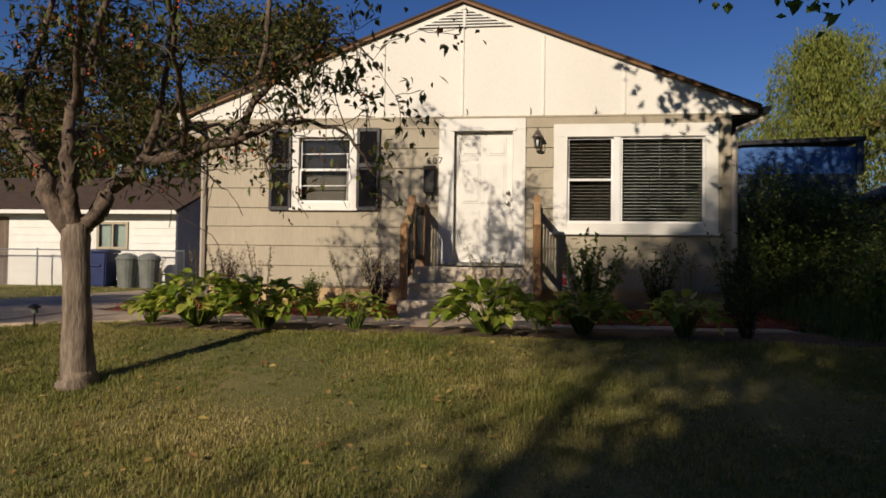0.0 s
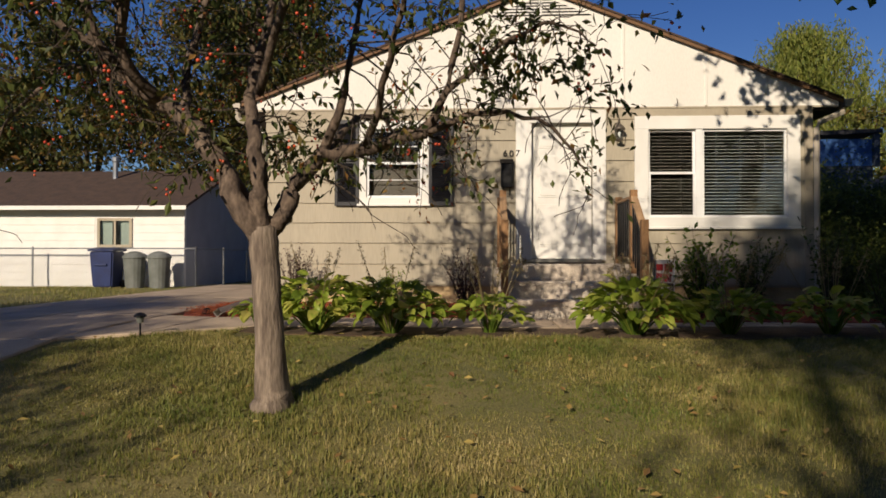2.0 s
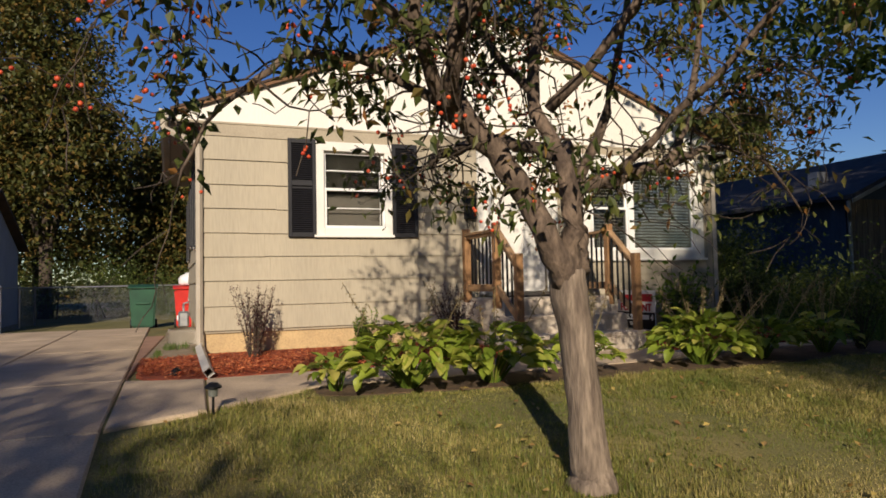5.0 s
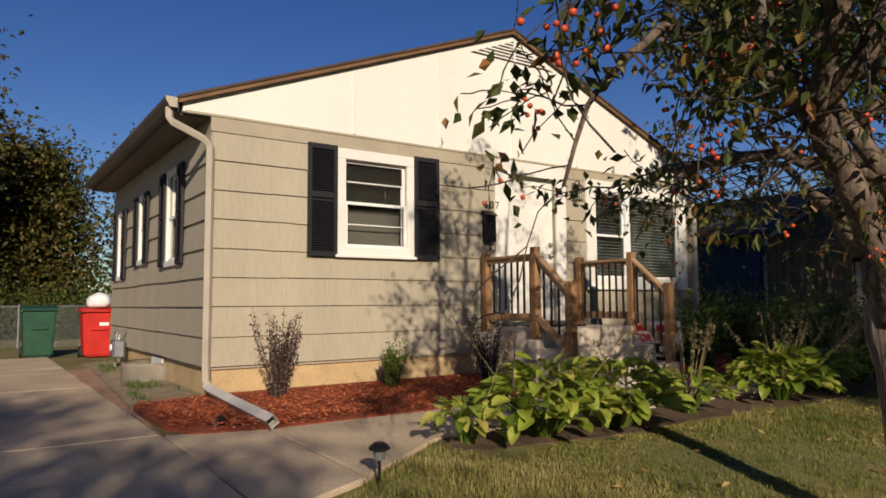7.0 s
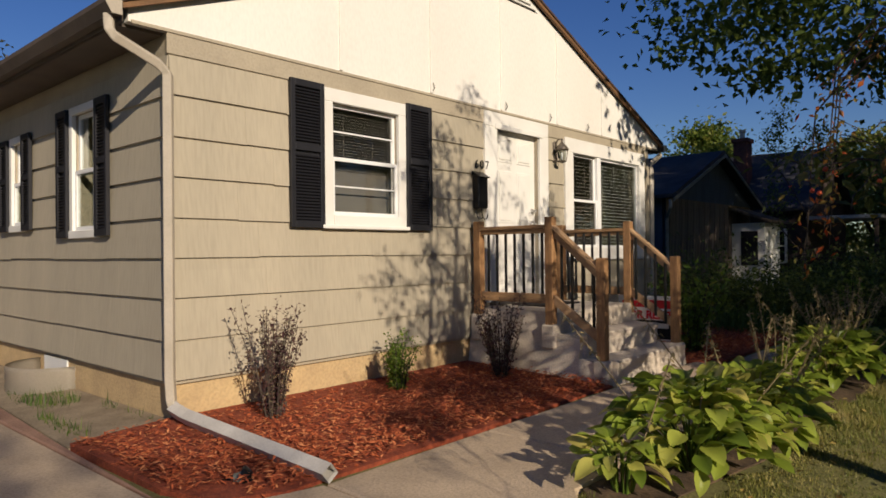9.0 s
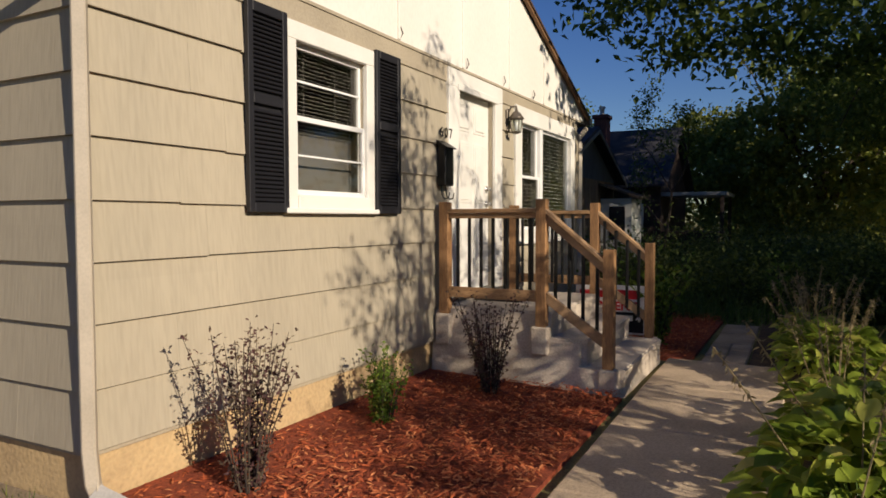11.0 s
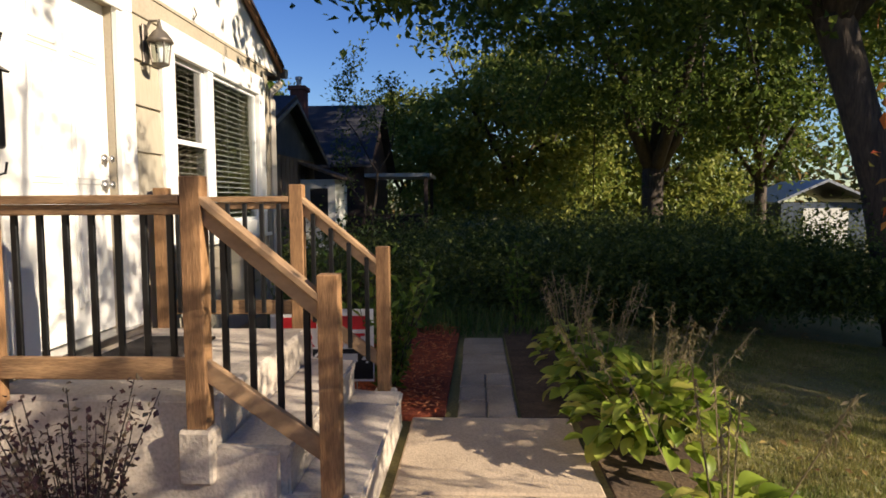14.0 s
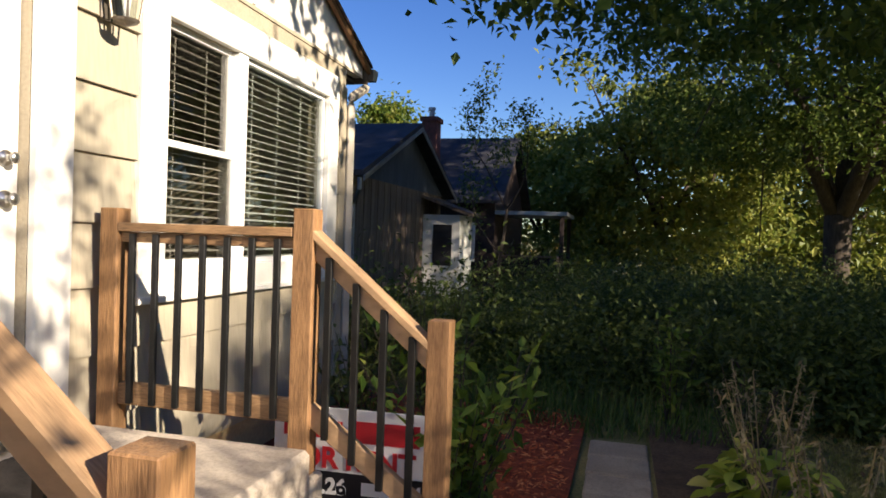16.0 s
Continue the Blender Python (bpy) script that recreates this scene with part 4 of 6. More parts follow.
def tree(name, label, at, height, spread, rng, leaf_mat, bark, leaf=0.16, clumps=70, per=110, trunk=0.22, base=0.3, fork=0.35, clump=0.55, droop=0.3, squash=0.7, hang=0.0):
    """A tapered trunk, limbs that reach into the crown, and a crown of clumps of leaves with gaps."""
    t = thing(name, label, "tree", at=pose(*at))
    b = bmesh.new()
    H = height
    pts = [Vector((0, 0, -0.2)), Vector((0.03 * H * rng.normal(), 0.02 * H * rng.normal(), H * fork * 0.5)), Vector((0.03 * H * rng.normal(), 0.03 * H * rng.normal(), H * fork)), Vector((0.05 * H * rng.normal(), 0.04 * H * rng.normal(), H * 0.72))]
    tube(b, pts, [trunk * 1.25, trunk, trunk * 0.8, trunk * 0.3], 9)
    cc = []
    for i in range(clumps):
        a, u = rng.uniform(0, 6.283), rng.uniform(0, 1)
        z = base + (1 - base) * rng.uniform(0, 1) ** 0.8
        prof = math.sin(math.pi * min(max((z - base) / (1 - base), 0.04) ** squash, 0.97)) ** 0.6
        r = spread * prof * math.sqrt(u) * rng.uniform(0.8, 1.12)
        cc.append((r * math.cos(a), r * math.sin(a), z * H))
    for c in cc[::5]:
        c = Vector(c)
        s = pts[2].lerp(pts[3], rng.uniform(0, 0.7))
        m = s.lerp(c, 0.5) + Vector((0, 0, -0.04 * H))
        tube(b, [s, m, c], [trunk * 0.42, trunk * 0.24, trunk * 0.07], 6)
    part("trunk", b, bark, t)
    cc = np.array(cc)
    sizes = clump * rng.uniform(0.6, 1.4, len(cc))
    c = np.repeat(cc, per, axis=0)
    off = rng.normal(0, 1, c.shape) * np.repeat(sizes, per)[:, None] * np.array([1, 1, 0.7])
    if hang:
        off[:, 2] = -np.abs(rng.normal(0, hang, len(off)))
        off[:, :2] *= 0.55
        # strands hang from shared points
        st = rng.integers(0, 9, len(off))
        key = np.repeat(np.arange(len(cc)), per) * 9 + st
        jit = rng.normal(0, 1, (len(cc) * 9, 2)) * clump
        off[:, :2] = jit[key] + rng.normal(0, 0.07, (len(off), 2))
    v, f = leaf_arrays(rng, c + off, leaf, leaf * (0.25 if hang else 0.55), 1.2 if hang else droop)
    ob = new("crown", from_arrays("crown", v, f, leaf_mat))
    ob.parent = t
    return t


rng = np.random.default_rng(21)


# the crabapple on the lawn
def crabapple():
    bx, by, bz = 1.76, -5.56, -0.34
    t = thing("crabapple_tree", "young crabapple tree with grey trunk and reddish fruit", "tree", at=pose(bx, by, bz))
    b = bmesh.new()
    pts, rad = [], []
    spine = [((0.02, 0.0, -0.12), 0.165), ((0.02, 0.0, 0.02), 0.14), ((0.015, 0.0, 0.12), 0.114), ((-0.005, 0.01, 0.40), 0.098), ((-0.035, 0.03, 0.80), 0.092), ((-0.06, 0.05, 1.04), 0.102), ((-0.07, 0.06, 1.17), 0.10), ((-0.07, 0.06, 1.26), 0.06)]
    for (p, r), (q, w) in zip(spine, spine[1:]):
        for k in range(3):
            pts.append(Vector(p).lerp(Vector(q), k / 3) + Vector(rng.normal(0, 0.003, 3)))
            rad.append((r + (w - r) * k / 3) * rng.uniform(0.97, 1.03))
    pts.append(Vector(spine[-1][0]))
    rad.append(spine[-1][1])
    tube(b, pts, rad, 16)
    for v in b.verts:
        # shallow flutes and swellings in the trunk
        ang = math.atan2(v.co.y - 0.03, v.co.x + 0.03)
        k = 1 + 0.05 * math.sin(3 * ang + v.co.z * 1.5) + 0.03 * math.sin(5 * ang - v.co.z * 4)
        v.co.x, v.co.y = -0.02 + (v.co.x + 0.02) * k, 0.02 + (v.co.y - 0.02) * k
    part("trunk", b, BARK, t, "", True)
    # each limb: its line, and the thickness at its start and end
    mains = [
        ([(-0.08, 0.05, 1.12), (-0.20, 0.0, 1.34), (-0.41, 0.03, 1.68), (-0.60, 0.04, 1.93), (-0.80, 0.01, 2.04)], 0.082, 0.056),
        ([(-0.78, 0.01, 2.02), (-1.03, -0.21, 2.30), (-1.22, -0.38, 2.70), (-1.38, -0.45, 3.3), (-1.42, -0.4, 3.75)], 0.05, 0.010),
        ([(-0.76, 0.0, 2.03), (-0.86, -0.30, 2.30), (-0.84, -0.48, 2.75), (-0.78, -0.5, 3.3), (-0.7, -0.5, 3.85)], 0.045, 0.010),
        ([(-0.80, 0.01, 2.04), (-1.15, 0.10, 2.24), (-1.55, 0.18, 2.26), (-1.90, 0.20, 2.00), (-2.08, 0.20, 1.60)], 0.034, 0.006),
        ([(-1.03, -0.21, 2.30), (-1.50, -0.35, 2.50), (-1.95, -0.45, 2.48), (-2.30, -0.45, 2.20)], 0.03, 0.006),
        ([(-0.60, 0.04, 1.93), (-0.66, 0.25, 2.35), (-0.62, 0.4, 2.9), (-0.62, 0.45, 3.7)], 0.042, 0.010),
        ([(-0.08, 0.05, 1.12), (-0.08, 0.0, 1.42), (-0.12, 0.0, 1.78), (-0.18, 0.18, 2.21), (-0.10, 0.30, 2.7), (0.0, 0.4, 3.3), (0.05, 0.45, 3.9)], 0.074, 0.010),
        ([(-0.18, 0.18, 2.21), (-0.28, 0.45, 2.45), (-0.36, 0.70, 2.65), (-0.40, 0.85, 2.8)], 0.036, 0.006),
        ([(-0.12, 0.0, 1.80), (-0.26, 0.45, 1.98), (-0.40, 0.85, 2.0), (-0.46, 1.12, 1.95)], 0.04, 0.026),
        ([(-0.05, 0.06, 1.14), (0.03, 0.12, 1.24), (0.11, 0.24, 1.47), (0.24, 0.42, 1.70), (0.55, 0.48, 1.78), (0.97, 0.45, 1.88)], 0.072, 0.042),
        ([(0.95, 0.45, 1.87), (1.15, 0.42, 2.20), (1.20, 0.4, 2.75), (1.12, 0.35, 3.4)], 0.038, 0.010),
        ([(0.95, 0.45, 1.87), (1.45, 0.48, 2.02), (1.90, 0.42, 1.90), (2.12, 0.38, 1.58)], 0.030, 0.005),
        ([(1.12, 0.42, 2.15), (1.50, 0.30, 2.42), (1.85, 0.22, 2.50), (2.15, 0.15, 2.40)], 0.026, 0.005),
        ([(0.24, 0.42, 1.70), (0.42, 0.80, 2.05), (0.62, 1.05, 2.10), (0.72, 1.15, 1.75)], 0.036, 0.006),
        ([(0.24, 0.42, 1.72), (0.42, 0.35, 2.15), (0.52, 0.25, 2.75), (0.50, 0.2, 3.5)], 0.04, 0.010),
        ([(0.55, 0.48, 1.78), (0.80, -0.10, 2.25), (0.95, -0.65, 2.55), (1.05, -1.0, 2.7)], 0.03, 0.007),
        ([(-0.86, -0.30, 2.30), (-0.60, -0.75, 2.62), (-0.35, -1.15, 2.80), (-0.15, -1.4, 2.75)], 0.028, 0.007),
        ([(-0.12, 0.12, 2.1), (0.15, -0.30, 2.5), (0.25, -0.55, 3.0), (0.25, -0.6, 3.5)], 0.035, 0.010),
    ]
    tips = []
    for line, r0, r1 in mains:
        b = bmesh.new()
        P = [Vector((x + 0.22 * max(z - 2.4, 0), y, z if z < 2.4 else 2.4 + (z - 2.4) * 1.9)) for x, y, z in line]
        fine, fr = [], []
        m = (len(P) - 1) * 4
        for k in range(m + 1):
            u = k / 4
            i = min(int(u), len(P) - 2)
            f = u - i
            p0, p1, p2, p3 = P[max(i - 1, 0)], P[i], P[i + 1], P[min(i + 2, len(P) - 1)]
            q = 0.5 * ((2 * p1) + (p2 - p0) * f + (2 * p0 - 5 * p1 + 4 * p2 - p3) * f * f + (3 * p1 - p0 - 3 * p2 + p3) * f ** 3)
            fine.append(q + Vector(rng.normal(0, 0.012, 3)) * (k > 1))
            fr.append((r0 + (r1 - r0) * (k / m) ** 0.85) * rng.uniform(0.92, 1.1))
        tube(b, fine, fr, 9)
        part("limb", b, LIMB_BARK, t, "", True)
        b = bmesh.new()
        for i in range(len(fine) // 3 if r0 > 0.06 else 2, len(fine)):
            if fine[i].z < 1.5 or (r0 > 0.06 and i % 2):
                continue
            for rep in range(2 if fr[i] < 0.03 and fine[i].z > 2.5 else 1):
                out = Vector((fine[i].x, fine[i].y, 0.0))
                d = (out.normalized() * 0.45 + Vector(rng.normal(0, 0.75, 3)) + Vector((0, 0, 0.0))).normalized()
                runs, tp = limbs(rng, fine[i], d, rng.uniform(0.3, 0.6), min(fr[i] * 0.45, 0.008), 1, 0.6, 2, -0.06)
                for q, r in runs:
                    tube(b, q, r, 4, cap=False)
                tips += tp
        tagged(part("twig_spray", b, DARK_BARK, t), kind="stuff")
    T = np.array([tuple(p) for p in tips])
    rr = np.hypot(T[:, 0], T[:, 1])
    T = T[(T[:, 2] > 1.50 + 0.12 * rng.normal(0, 1, len(T))) & (rr < 3.0)]
    T5 = np.repeat(T, 6, axis=0)
    # leaves in loose bunches with open gaps between them
    bunch = np.array([noise.noise(Vector(p) * 1.9) for p in T]) > -0.06
    keep = np.where(T5[:, 2] > 2.6, 0.72, 0.55) * np.where(T5[:, 0] < 0.3, 1.0, 0.75) * np.repeat(bunch, 6)
    T5 = T5[rng.uniform(0, 1, len(T5)) < keep]
    c = T5 + rng.normal(0, 0.075, T5.shape)
    v, f = leaf_arrays(rng, c, 0.082, 0.040, 0.7, 0.2)
    ob = new("leaves", from_arrays("leaves", v, f, CRAB_LEAF))
    ob.parent = t
    tagged(ob, kind="stuff")
    # a thin twig hanging towards the walk, its leaves already turned
    cc = []
    for dx, dy, dz in ((0.0, 0.0, 0.0), (0.22, -0.10, 0.14), (-0.18, -0.16, 0.24), (0.42, -0.05, 0.30)):
        b = bmesh.new()
        hang = [(0.30, 1.15, 2.75), (0.55 + dx, 1.60 + dy, 2.62 + dz), (0.78 + dx, 1.88 + dy, 2.40 + dz), (0.86 + dx, 1.93 + dy, 2.05 + dz), (0.85 + dx, 1.95 + dy, 1.70 + dz), (0.82 + dx, 1.97 + dy, 1.36 + dz)]
        tube(b, hang, [0.010, 0.008, 0.006, 0.004, 0.003, 0.002], 5)
        part("twig", b, DARK_BARK, t)
        H = np.array(hang)
        cc += [H[i] + (H[i + 1] - H[i]) * np.linspace(0, 1, 13)[:, None] for i in range(1, 5)]
    c = np.concatenate(cc)
    c = c + rng.normal(0, 0.06, c.shape)
    v, f = leaf_arrays(rng, c, 0.056, 0.028, 0.7, 0.2)
    ob = new("turned_leaves", from_arrays("turned_leaves", v, f, TURNED_LEAF))
    ob.parent = t
    tagged(ob, "orange and red autumn leaves", kind="stuff")
    # fruit hanging in small bunches, more of it on the driveway side
    sel = T[rng.permutation(len(T))[:330]]
    sel = sel[(sel[:, 0] < 0.2) | (rng.uniform(0, 1, len(sel)) < 0.25)]
    b = bmesh.new()
    for p in sel:
        for k in range(4):
            q = Vector(p) + Vector(rng.normal(0, 0.035, 3)) - Vector((0, 0, 0.05))
            bmesh.ops.create_icosphere(b, subdivisions=1, radius=rng.uniform(0.009, 0.0135), matrix=Matrix.Translation(q))
            if len(b.verts) > 16000:
                break
    ob = part("fruit", b, BERRY, t, "small red crabapples in bunches", True)
    tagged(ob, kind="stuff")


crabapple()


def leaf_mesh(name, length, width, mat, droop=0.5, ribs=5):
    """A broad pointed leaf with a folded midrib and arching length, on a stalk."""
    b = bmesh.new()
    rows = []
    n = 6
    for i in range(n + 1):
        u = i / n
        w = width * 0.5 * (math.sin(math.pi * min(u * 0.93 + 0.05, 1.0)) ** 0.75) * (1 - 0.25 * u)
        if i == n:
            w = 0.002
        x = length * u * (1 - 0.12 * droop * u)
        z = length * (0.22 * u - droop * 0.62 * u * u)
        rows.append([b.verts.new((x, s * w, z + abs(s) * w * 0.42 - 0.02 * math.sin(u * 9) * abs(s) * width)) for s in (-1, -0.5, 0, 0.5, 1)])
    for r, s in zip(rows, rows[1:]):
        for k in range(4):
            b.faces.new((r[k], r[k + 1], s[k + 1], s[k]))
    me = bpy.data.meshes.new(name)
    b.to_mesh(me)
    b.free()
    me.materials.append(mat)
    me.polygons.foreach_set("use_smooth", [True] * len(me.polygons))
    return me


HOSTA_LEAF = leaf_material("hosta_leaf", [(0.0, (0.15, 0.22, 0.025)), (0.5, (0.31, 0.39, 0.05)), (0.85, (0.46, 0.50, 0.09)), (1.0, (0.60, 0.52, 0.14))], 0.45, 0.42)
_oi = HOSTA_LEAF.node_tree.nodes.new("ShaderNodeObjectInfo")
for _nd in HOSTA_LEAF.node_tree.nodes:
    if _nd.type == "VALTORGB":
        HOSTA_LEAF.node_tree.links.new(_oi.outputs["Random"], _nd.inputs[0])
HOSTA = [leaf_mesh("hosta_leaf", 0.185, 0.125, HOSTA_LEAF, d) for d in (0.15, 0.45, 0.85)]


def hosta(x, y, r, n, stalks, label):
    t = thing("hosta", label, "plant", "hostas along the walk", at=pose(x, y, float(zg(x, y))))
    for i in range(n):
        u = (i + 0.5) / n
        ring = r * (0.12 + 0.74 * u ** 0.6)
        a = i * 2.39996 + rng.normal(0, 0.25)
        h = 0.09 + (0.27 * (1 - u) + 0.09) * (r / 0.6) + rng.normal(0, 0.03)
        s = (0.6 + 0.45 * rng.uniform()) * (0.75 + r * 0.4)
        m = pose(ring * 0.95 * math.cos(a), ring * 0.80 * math.sin(a), max(h, 0.07), rng.normal(0, 18), rng.normal(-14 + 30 * u, 15), math.degrees(a) + rng.normal(0, 18)) @ Matrix.Scale(s, 4)
        piece("leaf", HOSTA[int(rng.integers(0, 3))], t, m)
    b = bmesh.new()
    for i in range(0, n, 2):
        a = rng.uniform(0, 6.283)
        q = r * rng.uniform(0.2, 0.6)
        tube(b, [(0.04 * math.cos(a), 0.04 * math.sin(a), -0.02), (q * 0.6 * math.cos(a), q * 0.6 * math.sin(a), 0.16), (q * math.cos(a), q * math.sin(a), 0.24)], [0.006, 0.005, 0.004], 5)
    tagged(part("root_crown", b, GREEN_LEAF, t), kind="stuff")
    for i in range(stalks):
        a, q, h = rng.uniform(0, 6.283), rng.uniform(0.08, 0.45) * r / 0.6, rng.uniform(0.62, 0.95)
        top = Vector((q * 1.6 * math.cos(a), q * 1.6 * math.sin(a), h))
        b = bmesh.new()
        tube(b, [(q * 0.2 * math.cos(a), q * 0.2 * math.sin(a), 0.05), (q * math.cos(a), q * math.sin(a), h * 0.6), top], [0.005, 0.004, 0.003], 5)
        part("flower_stalk", b, STRAW, t)
        c = np.array([tuple(Vector((q * math.cos(a), q * math.sin(a), h * 0.6)).lerp(top, u)) for u in np.linspace(0.35, 1.02, 26)])
        v, f = leaf_arrays(rng, c + rng.normal(0, 0.008, c.shape), 0.045, 0.013, 0.6, 0.2)
        ob = tagged(new("seed_head", from_arrays("seed_head", v, f, STRAW)), kind="stuff")
        ob.parent = t


hosta(1.52, -3.25, 0.66, 240, 3, "large spreading green hosta clump at the lawn's edge")
hosta(2.28, -3.30, 0.60, 215, 5, "large green hosta clump with a few dry flower stalks")
hosta(0.92, -3.12, 0.30, 50, 1, "small yellowing hosta at the end of the bed")
hosta(3.25, -3.22, 0.42, 80, 9, "thin hosta clump with dry flower stalks")
hosta(4.65, -3.28, 0.62, 260, 14, "yellow-green hosta with tall dry seed stalks")
hosta(5.60, -3.15, 0.48, 130, 13, "hosta clump crowded with tall dry seed stalks")
hosta(6.6, -3.1, 0.45, 95, 10, "shaded hosta with dry seed stalks")


def shrub(name, x, y, h, r, mat, label, stems=26, per=34, leaf=0.026, wide=0.017, upright=1.0):
    t = thing(name, label, "shrub", at=pose(x, y, float(zg(x, y)) + 0.02))
    b = bmesh.new()
    pts = []
    for i in range(stems):
        a, lean = rng.uniform(0, 6.283), rng.uniform(0.1, 1.0) * r / h
        hh = h * rng.uniform(0.55, 1.08)
        base = Vector((0.04 * math.cos(a), 0.04 * math.sin(a), -0.03))
        mid = Vector((lean * hh * 0.5 * math.cos(a), lean * hh * 0.5 * math.sin(a), hh * 0.5))
        top = Vector((lean * hh * math.cos(a + 0.2), lean * hh * math.sin(a + 0.2), hh))
        tube(b, [base, mid, top], [0.006, 0.004, 0.002], 4)
        for u in np.linspace(0.12, 1.0, per):
            pts.append(tuple((base.lerp(mid, u * 2) if u < 0.5 else mid.lerp(top, u * 2 - 1))))
    tagged(part("root_crown", b, DARK_BARK, t), kind="stuff")
    c = np.array(pts) + rng.normal(0, 0.018, (len(pts), 3))
    v, f = leaf_arrays(rng, c, leaf, wide, -0.3, 0.2)
    ob = new("leaves", from_arrays("leaves", v, f, mat))
    ob.parent = t
    tagged(ob, kind="stuff")
    return t


shrub("barberry_bush", 0.55, -0.48, 0.86, 0.32, PURPLE_LEAF, "purple-leaved barberry bush in red mulch", 30, 64, 0.030, 0.020)
shrub("green_shrub", 1.88, -0.45, 0.50, 0.24, GREEN_LEAF, "small bright green shrub in red mulch", 36, 44, 0.036, 0.024)
shrub("barberry_bush", 2.98, -0.78, 0.80, 0.42, PURPLE_LEAF, "loose purple barberry bush beside the porch", 36, 56, 0.030, 0.020)
shrub("leafy_shrub", 5.85, -1.55, 1.02, 0.62, GREEN_LEAF, "broad-leaved green shrub beside the porch", 34, 22, 0.105, 0.05)
shrub("weedy_shrub", 6.8, -0.7, 0.95, 0.5, HEDGE_LEAF, "dark weedy shrub under the picture window", 30, 26, 0.07, 0.035)
shrub("weedy_shrub", 7.7, -0.9, 1.2, 0.55, HEDGE_LEAF, "dark weedy shrub at the house corner", 34, 26, 0.08, 0.04)
shrub("tall_weed", 8.6, -2.75, 0.95, 0.38, GREEN_LEAF, "tall green weed at the bed's end", 14, 14, 0.10, 0.06)
shrub("tall_weed", 7.2, -3.1, 0.7, 0.4, HEDGE_LEAF, "tangled weeds along the paver path", 30, 20, 0.07, 0.02)


def hedge(x0, x1, y0, y1, h, n, label):
    t = thing("hedge", label, "hedge", at=pose((x0 + x1) / 2, (y0 + y1) / 2, -0.1))
    hx, hy = (x1 - x0) / 2, (y1 - y0) / 2
    m = int(n / 60)
    c = np.stack([rng.uniform(-hx, hx, m), rng.uniform(-hy, hy, m), rng.uniform(0.05, 1.0, m) ** 0.7 * h], 1)
    c[:, 2] *= 0.72 + 0.28 * np.sin(c[:, 0] * 1.3 + x0) * np.cos(c[:, 1] * 0.9) + 0.42 * np.maximum(np.sin(c[:, 0] * 2.9 + c[:, 1] * 2.1), 0) ** 3
    c = np.repeat(c, 60, axis=0) + rng.normal(0, 1, (m * 60, 3)) * np.repeat(rng.uniform(0.12, 0.42, m), 60)[:, None]
    c[:, 2] = np.abs(c[:, 2])
    v, f = leaf_arrays(rng, c, 0.085, 0.045, 0.3)
    ob = new("leaves", from_arrays("leaves", v, f, HEDGE_LEAF))
    ob.parent = t
    tagged(ob, kind="stuff")
    b = bmesh.new()
    for i in range(14):
        x, y = rng.uniform(-hx, hx), rng.uniform(-hy, hy)
        tube(b, [(x, y, -0.1), (x + rng.normal(0, 0.2), y + rng.normal(0, 0.2), h * 0.5), (x + rng.normal(0, 0.3), y + rng.normal(0, 0.3), h * 0.8)], [0.03, 0.02, 0.008], 5)
    tagged(part("root_crown", b, DARK_BARK, t), kind="stuff")


hedge(9.4, 12.0, -3.0, 4.0, 0.68, 40000, "overgrown dark hedge along the neighbour's side")
hedge(8.9, 11.4, -7.6, -3.3, 0.66, 42000, "overgrown dark shrubs at the lawn's far edge")
hedge(11.0, 16, -7.0, -2.0, 0.68, 50000, "overgrown shrubs beyond the lawn in deep shade")
hedge(8.7, 12.5, 2.6, 6.6, 2.3, 40000, "tall dark shrubs beside the house's far corner")
hedge(-11, 5.5, 14.5, 16.5, 1.55, 42000, "dark undergrowth behind the back fence")
hedge(16, 24, -12.0, 1.0, 0.8, 36000, "far shrubs in deep shade")

